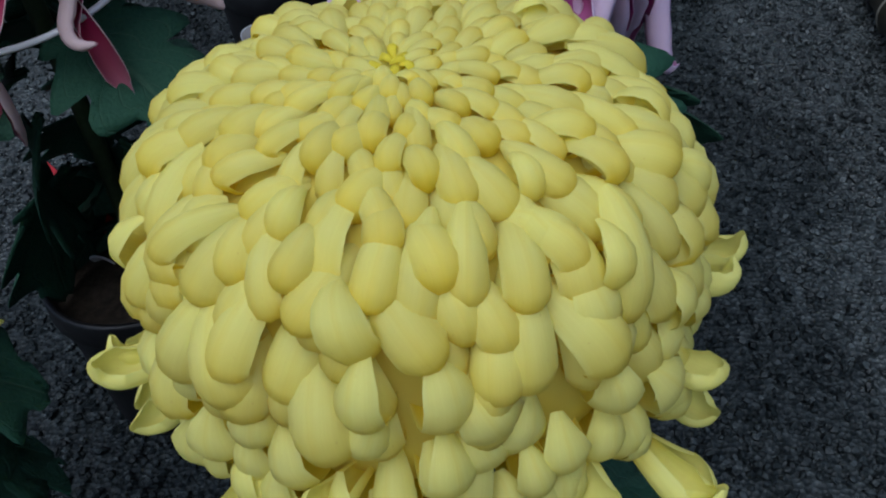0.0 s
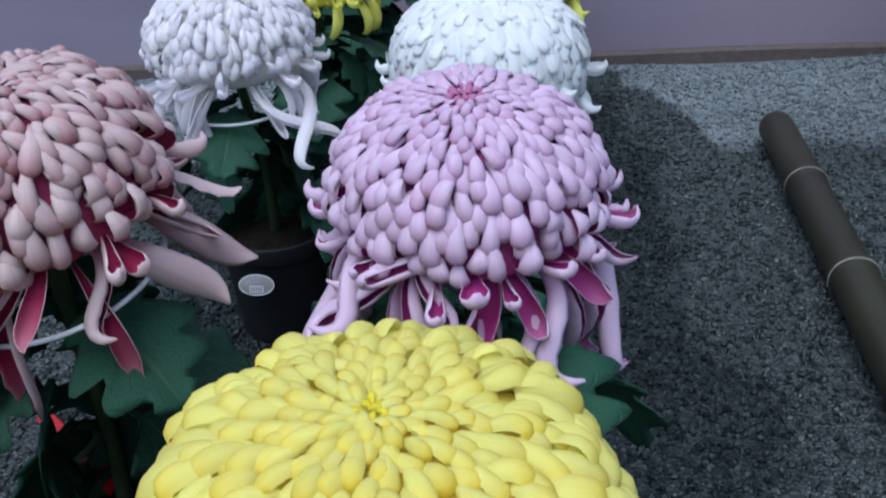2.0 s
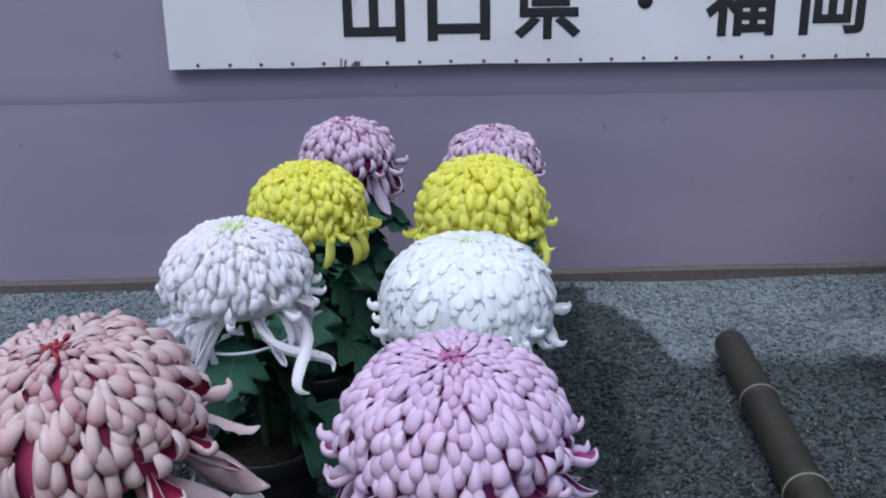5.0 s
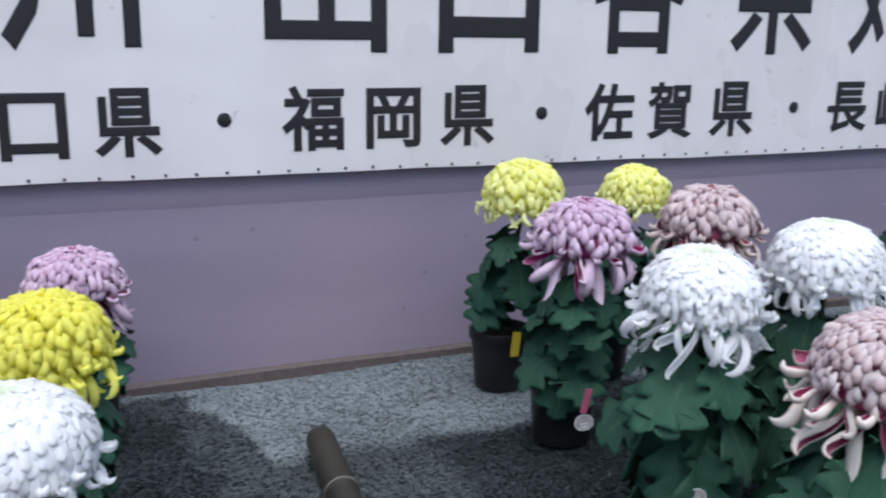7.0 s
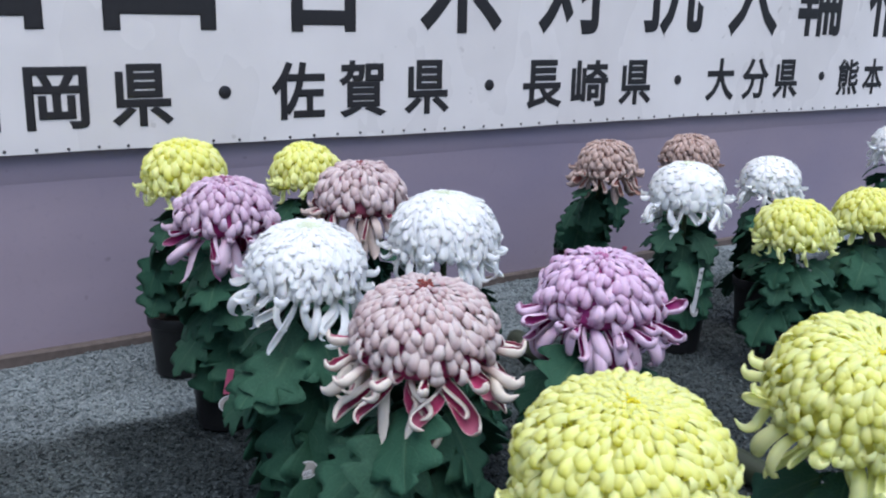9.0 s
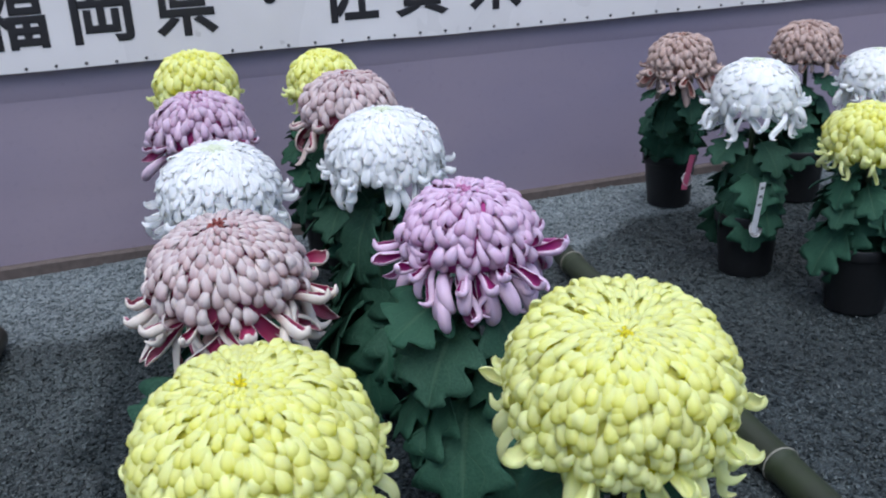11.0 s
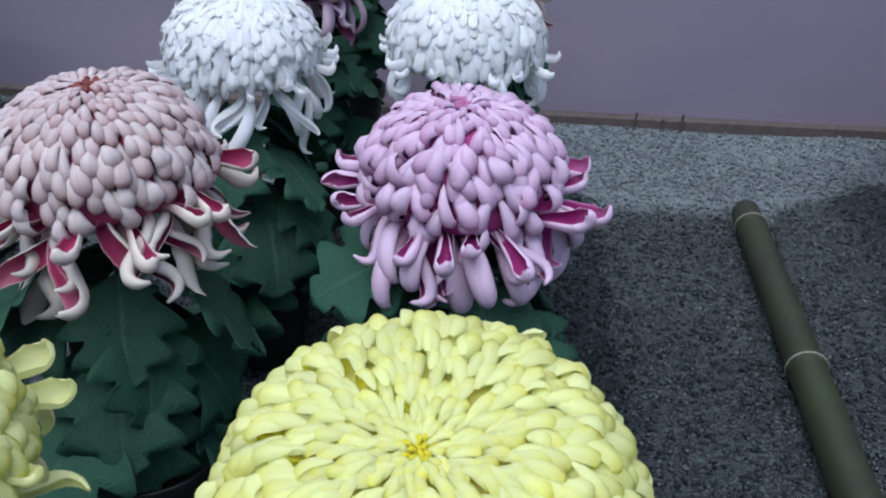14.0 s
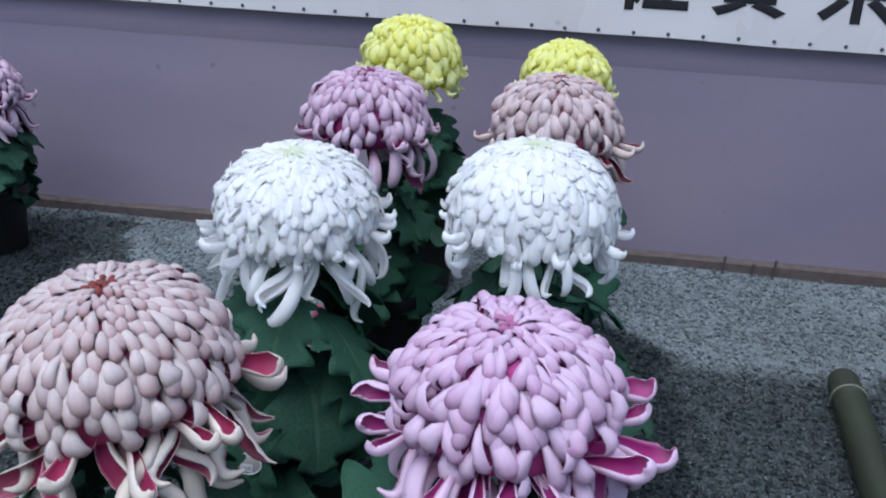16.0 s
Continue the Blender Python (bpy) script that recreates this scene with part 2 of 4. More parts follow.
LEAF = leaf_material()
POT = plain("black_plastic", (0.012, 0.012, 0.013), 0.42, 0.4, 0.2, 150, 0.15)
SOIL = plain("potting_soil", (0.055, 0.042, 0.03), 0.9, 0.2, 0.35, 220, 1.0)
STEM = plain("stem_green", (0.05, 0.075, 0.03), 0.6, 0.3, 0.2, 200, 0.3)
WIRE = plain("white_wire", (0.7, 0.7, 0.72), 0.4, 0.5, 0.05)
INK = plain("dark_lettering", (0.022, 0.02, 0.022), 0.4, 0.4, 0.15, 60, 0.05)
CHIP = plain("bare_metal", (0.26, 0.24, 0.23), 0.6, 0.4, 0.3, 200, 0.4)
RIVET = plain("dull_rivet", (0.09, 0.08, 0.08), 0.5, 0.5, 0.2)
WALL, SIGN = wall_material(), sign_material()
BAMBOO = bamboo_material("bamboo_green", (0.022, 0.025, 0.015), (0.030, 0.043, 0.016))
BAMBOO_AGED = bamboo_material("bamboo_aged", (0.018, 0.015, 0.011), (0.027, 0.028, 0.013))
CUT = plain("bamboo_cut", (0.12, 0.10, 0.065), 0.8, 0.2, 0.25, 90, 0.4)
NODE = plain("bamboo_node", (0.22, 0.21, 0.17), 0.7, 0.3, 0.2)
BOARD = plain("weathered_board", (0.13, 0.105, 0.095), 0.8, 0.2, 0.2, 70, 0.4)
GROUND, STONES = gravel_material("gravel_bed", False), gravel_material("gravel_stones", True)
TAG_WHITE = plain("white_tag", (0.62, 0.62, 0.64), 0.4, 0.5, 0.05)
TAG_RED = plain("red_tag", (0.45, 0.01, 0.015), 0.4, 0.5, 0.1)
TAG_PINK = plain("pink_tag", (0.55, 0.12, 0.22), 0.45, 0.5, 0.08)
TAG_YELLOW = plain("yellow_tag", (0.55, 0.42, 0.03), 0.45, 0.5, 0.08)
TAG_CLEAR = plain("frosted_tag", (0.36, 0.34, 0.32), 0.2, 0.6, 0.1)
PRINT = plain("label_print", (0.12, 0.12, 0.13), 0.5, 0.4, 0.1)

# each variety: outer face (base, tip) and inner face (base, tip)
VARIETY = {
    "yellow": ((0.94, 0.71, 0.008), (0.96, 0.915, 0.28), (0.92, 0.72, 0.01), (0.92, 0.80, 0.05)),
    "lemon": ((0.91, 0.86, 0.04), (0.96, 0.98, 0.50), (0.92, 0.86, 0.07), (0.93, 0.90, 0.16)),
    "golden": ((0.90, 0.80, 0.02), (0.94, 0.92, 0.20), (0.92, 0.82, 0.015), (0.93, 0.88, 0.04)),
    "white": ((0.965, 0.96, 0.92), (0.98, 0.98, 0.97), (0.95, 0.955, 0.94), (0.96, 0.965, 0.965)),
    "blush": ((0.94, 0.92, 0.86), (0.95, 0.90, 0.93), (0.92, 0.84, 0.88), (0.94, 0.91, 0.93)),
    "mauve": ((0.50, 0.22, 0.40), (0.79, 0.59, 0.74), (0.38, 0.035, 0.21), (0.48, 0.07, 0.28)),
    "salmon": ((0.46, 0.20, 0.21), (0.71, 0.615, 0.58), (0.40, 0.045, 0.13), (0.52, 0.09, 0.22)),
    "russet": ((0.36, 0.07, 0.10), (0.70, 0.53, 0.50), (0.34, 0.02, 0.08), (0.46, 0.06, 0.17)),
    "rose": ((0.45, 0.20, 0.34), (0.70, 0.54, 0.64), (0.30, 0.012, 0.12), (0.42, 0.05, 0.22)),
    "dusty": ((0.42, 0.22, 0.22), (0.68, 0.57, 0.55), (0.34, 0.04, 0.10), (0.50, 0.16, 0.22)),
    "tan": ((0.36, 0.21, 0.16), (0.54, 0.41, 0.36), (0.40, 0.14, 0.12), (0.56, 0.40, 0.34)),
}
THIN = ("yellow", "lemon", "golden", "white", "blush")
# the small unopened petals at the crown
CROWN = {"yellow": (0.94, 0.82, 0.06), "lemon": (0.90, 0.80, 0.04), "golden": (0.86, 0.70, 0.01), "white": (0.88, 0.92, 0.72), "blush": (0.82, 0.87, 0.56), "mauve": (0.50, 0.20, 0.36), "salmon": (0.26, 0.07, 0.06), "russet": (0.34, 0.05, 0.08), "rose": (0.32, 0.08, 0.18), "dusty": (0.30, 0.10, 0.10), "tan": (0.34, 0.18, 0.13)}

# the long outer petals where they are paler than the dome
SKIRT = {"salmon": (0.80, 0.72, 0.62), "russet": (0.74, 0.56, 0.55), "dusty": (0.70, 0.58, 0.52)}


def variety_materials(k, outer, outer_tip, inner, inner_tip):
    # outer face, inner face, inner face of the skirt, long ribbon petals, crown
    shine = 0.40 if k in ("white", "blush") else 0.45 if k in THIN else 0.2
    skirt_tip = tuple(0.65 * a + 0.35 * b for a, b in zip(inner_tip, outer_tip))
    return (petal_material(k + "_petal", outer, outer_tip, (0.25, 0.78) if k == "lemon" else (0.25, 0.72), shine),
            petal_material(k + "_petal_inside", inner, inner_tip, through=0.2),
            petal_material(k + "_skirt_inside", inner, skirt_tip, (0.4, 1.0), 0.2),
            petal_material(k + "_ribbon", outer, SKIRT.get(k, outer_tip), (0.02, 0.30), 0.4 if k in THIN else 0.2),
            petal_material(k + "_crown", CROWN[k], CROWN[k], through=shine))


PETALS = {k: variety_materials(k, *v) for k, v in VARIETY.items()}


# ---- mesh helpers ----
def mesh_from(name, verts, faces, mats, smooth=True, index=None, uvs=None):
    me = bpy.data.meshes.new(name)
    me.from_pydata(verts, [], faces)
    for m in mats:
        me.materials.append(m)
    if index is not None:
        me.polygons.foreach_set("material_index", index)
    me.polygons.foreach_set("use_smooth", [smooth] * len(faces))
    if uvs is not None:
        layer = me.uv_layers.new()
        loops = np.empty(len(me.loops), np.int32)
        me.loops.foreach_get("vertex_index", loops)
        layer.data.foreach_set("uv", np.asarray(uvs)[loops].ravel())
    me.update()
    return me


def shell(name, grid, normals, thick, mats):
    """A curved sheet of some thickness: its outer face has the first material, its inner face the second."""
    rows, cols = len(grid), len(grid[0])
    verts, uvs, faces, index = [], [], [], []
    for layer in (0.0, -1.0):
        for i in range(rows):
            for j in range(cols):
                edge = 0.35 if j in (0, cols - 1) or i == rows - 1 else 1.0
                verts.append(grid[i][j] + normals[i][j] * (layer * thick * edge))
                uvs.append((j / (cols - 1), i / (rows - 1)))
    n = rows * cols
    for i in range(rows - 1):
        for j in range(cols - 1):
            a, b, c, d = i * cols + j, i * cols + j + 1, (i + 1) * cols + j + 1, (i + 1) * cols + j
            faces += [(a, b, c, d), (d + n, c + n, b + n, a + n)]
            index += [0, 1]
    for i in range(rows - 1):
        for j in (0, cols - 1):
            a, d = i * cols + j, (i + 1) * cols + j
            faces.append((a, d, d + n, a + n) if j == 0 else (d, a, a + n, d + n))
            index.append(0)
    top = (rows - 1) * cols
    for j in range(cols - 1):
        faces.append((top + j, top + j + 1, top + j + 1 + n, top + j + n))
        index.append(0)
    return mesh_from(name, verts, faces, mats, True, index, uvs)


def sheet(name, grid, mats):
    """A curved petal of one colour, thin enough for the light to shine through."""
    rows, cols = len(grid), len(grid[0])
    verts = [p for r in grid for p in r]
    uvs = [(j / (cols - 1), i / (rows - 1)) for i in range(rows) for j in range(cols)]
    faces = [(i * cols + j, i * cols + j + 1, (i + 1) * cols + j + 1, (i + 1) * cols + j) for i in range(rows - 1) for j in range(cols - 1)]
    return mesh_from(name, verts, faces, mats[:1], True, [0] * len(faces), uvs)


def smooth_line(points, n):
    """n points along a Catmull-Rom curve through the points."""
    p = [Vector(q) for q in points]
    p = [p[0] * 2 - p[1]] + p + [p[-1] * 2 - p[-2]]
    out = []
    for k in range(n):
        s = k / (n - 1) * (len(p) - 3)
        i = min(int(s), len(p) - 4)
        f = s - i
        a, b, c, d = p[i:i + 4]
        out.append(0.5 * (2 * b + (c - a) * f + (2 * a - 5 * b + 4 * c - d) * f * f + (3 * b - a - 3 * c + d) * f ** 3))
    return out


def petal_mesh(name, profile, widths, roll, side, mats, cols=6, rows=9, twist=0.0, thick=0.02, wave=0.0):
    """A petal along a profile of (y, z), with half-widths along it, rolled across by an angle to each edge like a quill or spoon.
    side: +1 if the outer face lies to the left of the way along the profile, -1 if to the right."""
    line = smooth_line([(0, y, z) for y, z in profile], rows)
    w = smooth_line([(0, a, 0) for a in widths], rows)
    grid, normals = [], []
    for i in range(rows):
        t = (line[min(i + 1, rows - 1)] - line[max(i - 1, 0)]).normalized()
        nrm = Vector((0, -t.z, t.y)) * side
        hw = max(w[i].y, 0.004)
        bend = roll if isinstance(roll, float) else roll[0] + (roll[1] - roll[0]) * i / (rows - 1)
        rho = hw / bend
        r, nr = [], []
        turn = twist * (i / (rows - 1)) ** 2
        for j in range(cols):
            s = 2 * j / (cols - 1) - 1
            a = s * bend
            off = Vector((rho * math.sin(a), 0, 0)) - nrm * (rho * (1 - math.cos(a))) + nrm * (wave * hw * math.sin(3 * i + 2.5 * s) * abs(s))
            normal = (nrm * math.cos(a) + Vector((math.sin(a), 0, 0))).normalized()
            if turn:
                m = Matrix.Rotation(turn, 3, t)
                off, normal = m @ off, m @ normal
            r.append(line[i] + off)
            nr.append(normal)
        grid.append(r)
        normals.append(nr)
    if side < 0:
        grid = [list(reversed(r)) for r in grid]
        normals = [list(reversed(r)) for r in normals]
    if mats[0] is mats[1]:
        return sheet(name, grid, mats)
    return shell(name, grid, normals, thick, mats)


def lathe(profile, segments=32, uneven=0.0, seed=0):
    """Vertices and faces of a body of revolution round z from (radius, z) pairs."""
    rng = random.Random(seed)
    verts, faces = [], []
    for r, z in profile:
        for k in range(segments):
            a = 2 * math.pi * k / segments
            q = r * (1 + uneven * rng.uniform(-1, 1))
            verts.append((q * math.cos(a), q * math.sin(a), z))
    for i in range(len(profile) - 1):
        for k in range(segments):
            k2 = (k + 1) % segments
            faces.append((i * segments + k, i * segments + k2, (i + 1) * segments + k2, (i + 1) * segments + k))
    return verts, faces


def tube(points, radius, n=16, sides=8):
    """Vertices and faces of a round rod along a smooth line; radius: one number or (start, end)."""
    line = smooth_line(points, n)
    r0, r1 = radius if isinstance(radius, tuple) else (radius, radius)
    verts, faces = [], []
    for i, p in enumerate(line):
        t = (line[min(i + 1, n - 1)] - line[max(i - 1, 0)]).normalized()
        a = t.orthogonal().normalized() if i == 0 else (a - t * a.dot(t)).normalized()
        b = t.cross(a)
        r = r0 + (r1 - r0) * i / (n - 1)
        for k in range(sides):
            ang = 2 * math.pi * k / sides
            verts.append(p + a * (r * math.cos(ang)) + b * (r * math.sin(ang)))
    for i in range(n - 1):
        for k in range(sides):
            k2 = (k + 1) % sides
            faces.append((i * sides + k, i * sides + k2, (i + 1) * sides + k2, (i + 1) * sides + k))
    faces.append(tuple(range(sides))[::-1])
    faces.append(tuple((n - 1) * sides + k for k in range(sides)))
    return verts, faces


def box_bm(x0, x1, y0, y1, z0, z1, bevel=0.0):
    bm = bmesh.new()
    bmesh.ops.create_cube(bm, size=1.0)
    for v in bm.verts:
        v.co = Vector((x0 if v.co.x < 0 else x1, y0 if v.co.y < 0 else y1, z0 if v.co.z < 0 else z1))
    if bevel:
        bmesh.ops.bevel(bm, geom=bm.edges[:], offset=bevel, segments=2, affect="EDGES", profile=0.5)
    return bm


def from_bm(name, bm, mats):
    me = bpy.data.meshes.new(name)
    bm.to_mesh(me)
    bm.free()
    for m in mats:
        me.materials.append(m)
    return me


def part(name, me, parent, m=None, label=""):
    ob = new(name, me)
    ob.parent = parent
    if m is not None:
        ob.matrix_basis = m
    return tagged(ob, label) if label else ob


# ---- ground, wall, sign ----
def ground():
    """One sheet of gravel to the horizon, finely divided and slightly uneven near the plants."""
    xs = np.concatenate([[-60, -20, -6, -2.5], np.arange(-1.2, 3.6, 0.04), [4.5, 8, 20, 60]])
    ys = np.concatenate([[-60, -20, -6, -2, -1], np.arange(-0.6, 2.0, 0.04), [3, 8, 20, 60]])
    verts = [(x, y, 0.006 * noise.noise(Vector((x * 5, y * 5, 0))) - 0.004 if -1.3 < x < 3.7 and -0.7 < y < 1.9 else -0.004) for y in ys for x in xs]
    nx = len(xs)
    faces = [(j * nx + i, j * nx + i + 1, (j + 1) * nx + i + 1, (j + 1) * nx + i) for j in range(len(ys) - 1) for i in range(nx - 1)]
    return tagged(new("ground", mesh_from("ground", verts, faces, [GROUND])), "grey-green crushed gravel, dark where it was watered, darkest round the pots", "ground", kind="structure")


def gravel(count, x0, x1, y0, y1, size, seed):
    """Loose chips of crushed stone: small uneven octahedra in one mesh."""
    rng = np.random.default_rng(seed)
    c = np.stack([rng.uniform(x0, x1, count), rng.uniform(y0, y1, count), np.zeros(count)], 1)
    base = np.array([(1, 0, 0), (0, 1, 0), (-1, 0, 0), (0, -1, 0), (0, 0, 1), (0, 0, -1)], float)
    tri = np.array([(0, 1, 4), (1, 2, 4), (2, 3, 4), (3, 0, 4), (1, 0, 5), (2, 1, 5), (3, 2, 5), (0, 3, 5)])
    s = size * rng.uniform(0.5, 1.25, (count, 1, 1)) * np.stack([rng.uniform(0.7, 1.4, count), rng.uniform(0.6, 1.0, count), rng.uniform(0.45, 0.8, count)], 1)[:, None, :]
    p = base[None] * s * rng.uniform(0.75, 1.25, (count, 6, 1))
    a, b = rng.uniform(0, 2 * np.pi, count), rng.normal(0, 0.45, count)
    ca, sa, cb, sb = np.cos(a), np.sin(a), np.cos(b), np.sin(b)
    y, z = p[..., 1] * cb[:, None] - p[..., 2] * sb[:, None], p[..., 1] * sb[:, None] + p[..., 2] * cb[:, None]
    x, y = p[..., 0] * ca[:, None] - y * sa[:, None], p[..., 0] * sa[:, None] + y * ca[:, None]
    h = np.array([0.006 * noise.noise(Vector((q[0] * 5, q[1] * 5, 0))) - 0.004 for q in c])
    v = np.stack([x, y, z], 2) + c[:, None, :]
    v[..., 2] += (h + size * rng.uniform(-0.1, 0.55, count))[:, None]
    f = (tri[None] + 6 * np.arange(count)[:, None, None]).reshape(-1, 3)
    me = bpy.data.meshes.new("gravel")
    me.vertices.add(count * 6)
    me.vertices.foreach_set("co", v.ravel())
    me.loops.add(f.size)
    me.loops.foreach_set("vertex_index", f.ravel().astype(np.int32))
    me.polygons.add(len(f))
    me.polygons.foreach_set("loop_start", np.arange(0, f.size, 3, dtype=np.int32))
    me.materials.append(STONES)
    me.update(calc_edges=True)
    return me


ground()
WALL_Y = 1.90


def wall():
    w = tagged(new("wall_north", from_bm("wall_north", box_bm(-4, 7, WALL_Y, WALL_Y + 0.12, -0.05, 2.5), [WALL])), "lilac painted sheet wall behind the display", "wall", kind="structure")
    # a second sheet laps over the first above the level of the flowers, its lower edge slightly wavy
    n = 260
    verts, faces = [], []
    for i in range(n):
        x = -3.9 + 10.8 * i / (n - 1)
        z = 0.363 - 0.004 * (x - 0.3) + 0.006 * noise.noise(Vector((x * 1.7, 0, 3))) + 0.002 * noise.noise(Vector((x * 9, 0, 5)))
        lift = 0.0012 + 0.0008 * abs(noise.noise(Vector((x * 2.3, 2, 1))))
        verts += [(x, WALL_Y + 0.001, z - 0.007), (x, WALL_Y - lift, z), (x, WALL_Y - lift * 0.9, z + 0.02), (x, WALL_Y - 0.004, 2.45), (x, WALL_Y - 0.0005, 2.46)]
    for i in range(n - 1):
        for k in range(4):
            a = 5 * i + k
            faces.append((a, a + 5, a + 6, a + 1))
    part("upper_sheet", mesh_from("upper_sheet", verts, faces, [WALL]), w, label="overlapping lilac sheet with a creased lower edge")
    # weathered board along the foot of the wall
    n = 180
    verts, faces = [], []
    for i in range(n):
        x = -3.9 + 10.8 * i / (n - 1)
        e = 0.0025 * noise.noise(Vector((x * 3, 1, 0)))
        top = 0.018 + e
        verts += [(x, WALL_Y - 0.001, top), (x, WALL_Y - 0.014 + e, top), (x, WALL_Y - 0.018 + e, top - 0.004), (x, WALL_Y - 0.018 + e, -0.03)]
    for i in range(n - 1):
        for k in range(3):
            a = 4 * i + k
            faces.append((a, a + 1, a + 5, a + 4))
    tagged(new("baseboard", mesh_from("baseboard", verts, faces, [BOARD], False)), "weathered brown board along the foot of the wall", "board", kind="structure")
    return w


wall()


def character(ch, width, height, stroke, depth=0.0014):
    """A raised character with rounded strokes, fitted into width x height, standing in the xz plane with its foot at z = 0."""
    cu = bpy.data.curves.new("character", "FONT")
    cu.body, cu.resolution_u, cu.bevel_depth, cu.bevel_resolution = ch, 3, stroke, 1
    ob = bpy.data.objects.new("character", cu)
    scene.collection.objects.link(ob)
    flat = ob.evaluated_get(bpy.context.evaluated_depsgraph_get()).to_mesh()
    bm = bmesh.new()
    bm.from_mesh(flat)
    bpy.data.objects.remove(ob)
    lo = [min(v.co[k] for v in bm.verts) for k in range(3)]
    hi = [max(v.co[k] for v in bm.verts) for k in range(3)]
    for v in bm.verts:
        q = [(v.co[k] - lo[k]) / max(hi[k] - lo[k], 1e-6) for k in range(3)]
        v.co = Vector(((q[0] - 0.5) * width, -q[2] * depth, q[1] * height))
    return from_bm("character", bm, [INK])


SIGN_SLOPE = -0.0070


def sign():
    """A long white enamelled sign board with two lines of writing, hung a little out of level."""
    root = tagged(new("sign_board"), "long white sign board with dark Japanese lettering, riveted along its edge", "sign")
    root.matrix_basis = Matrix.Translation((0.0, WALL_Y - 0.022, 0.422)) @ Matrix.Rotation(math.atan(-SIGN_SLOPE), 4, "Y")
    x0, x1, top = -0.152, 5.6, 0.68
    # thin board with a slightly wavy lower edge
    n = 140
    verts, faces = [], []
    for i in range(n):
        x = x0 + (x1 - x0) * i / (n - 1)
        e = 0.0022 * noise.noise(Vector((x * 6, 0, 7))) + 0.003 * noise.noise(Vector((x * 1.3, 4, 7)))
        verts += [(x, 0.016, e), (x, 0, e), (x, 0, 0.2), (x, 0, top), (x, 0.016, top)]
    for i in range(n - 1):
        for k in range(4):
            a = 5 * i + k
            faces.append((a, a + 5, a + 6, a + 1))
    faces += [(0, 1, 2, 3, 4), tuple(5 * (n - 1) + k for k in (4, 3, 2, 1, 0))]
    part("panel", mesh_from("panel", verts, faces, [SIGN], False), root)
    part("spacer", from_bm("spacer", box_bm(x0 + 0.03, x1 - 0.03, 0.017, 0.0215, 0.03, top - 0.03), [BOARD]), root)
    rivet = mesh_from("rivet", *lathe([(0.0034, 0), (0.003, 0.0012), (0.0012, 0.002), (0.0001, 0.0021)], 10), [RIVET])
    up = Matrix.Rotation(radians(90), 4, "X")
    x = x0 + 0.052
    while x < 4.0:
        part("rivet", rivet, root, Matrix.Translation((x, -0.0005, 0.0065 + random.uniform(-0.0008, 0.0008))) @ up)
        x += 0.0572 + random.uniform(-0.002, 0.002)
    low = [("山", 0.221, 0.110, 0.125), ("口", 0.372, 0.112, 0.118), ("県", 0.530, 0.118, 0.125), ("福", 0.872, 0.124, 0.126), ("岡", 1.036, 0.115, 0.120),
           ("県", 1.197, 0.122, 0.124), ("佐", 1.533, 0.124, 0.125), ("賀", 1.691, 0.121, 0.126), ("県", 1.860, 0.123, 0.126), ("長", 2.204, 0.127, 0.123),
           ("崎", 2.360, 0.126, 0.121), ("県", 2.522, 0.118, 0.120), ("大", 2.854, 0.118, 0.122), ("分", 3.004, 0.115, 0.121), ("県", 3.143, 0.113, 0.116),
           ("熊", 3.446, 0.110, 0.115), ("本", 3.578, 0.108, 0.115), ("県", 3.72, 0.110, 0.115)]
    for ch, cx, w, h in low:
        part("character", character(ch, w, h, 0.026), root, Matrix.Translation((cx, -0.0005, 0.0435)))
    dot = mesh_from("dot", *lathe([(0.0135, 0), (0.0135, 0.001), (0.0125, 0.0015), (0.0001, 0.0015)], 20), [INK])
    for cx in (0.702, 1.367, 2.038, 2.681, 3.312):
        part("dot", dot, root, Matrix.Translation((cx, -0.0003, 0.107)) @ up)
    high = [("九", 0.075, 0.250), ("州", 0.444, 0.235), ("山", 0.902, 0.240), ("口", 1.242, 0.224), ("各", 1.596, 0.245), ("県", 1.954, 0.232), ("対", 2.293, 0.224),
            ("抗", 2.645, 0.230), ("大", 2.971, 0.212), ("輪", 3.279, 0.222), ("福", 3.62, 0.22), ("助", 3.96, 0.22), ("菊", 4.30, 0.22)]
    for ch, cx, w in high:
        part("character", character(ch, w, 0.30, 0.018), root, Matrix.Translation((cx, -0.0005, 0.2335 - 0.0015 * cx)))
    # chipped enamel at the lower edge
    for cx, w, h in ((0.158, 0.003, 0.016), (0.166, 0.004, 0.013), (0.184, 0.014, 0.006), (0.190, 0.006, 0.010)):
        part("chip", from_bm("chip", box_bm(-w / 2, w / 2, -0.0012, 0.0, 0.001, h, 0.0004), [CHIP]), root, Matrix.Translation((cx, 0.0, 0.0)) @ Matrix.Rotation(radians(6), 4, "Y"), "bare grey chip in the enamel")
    return root


sign()


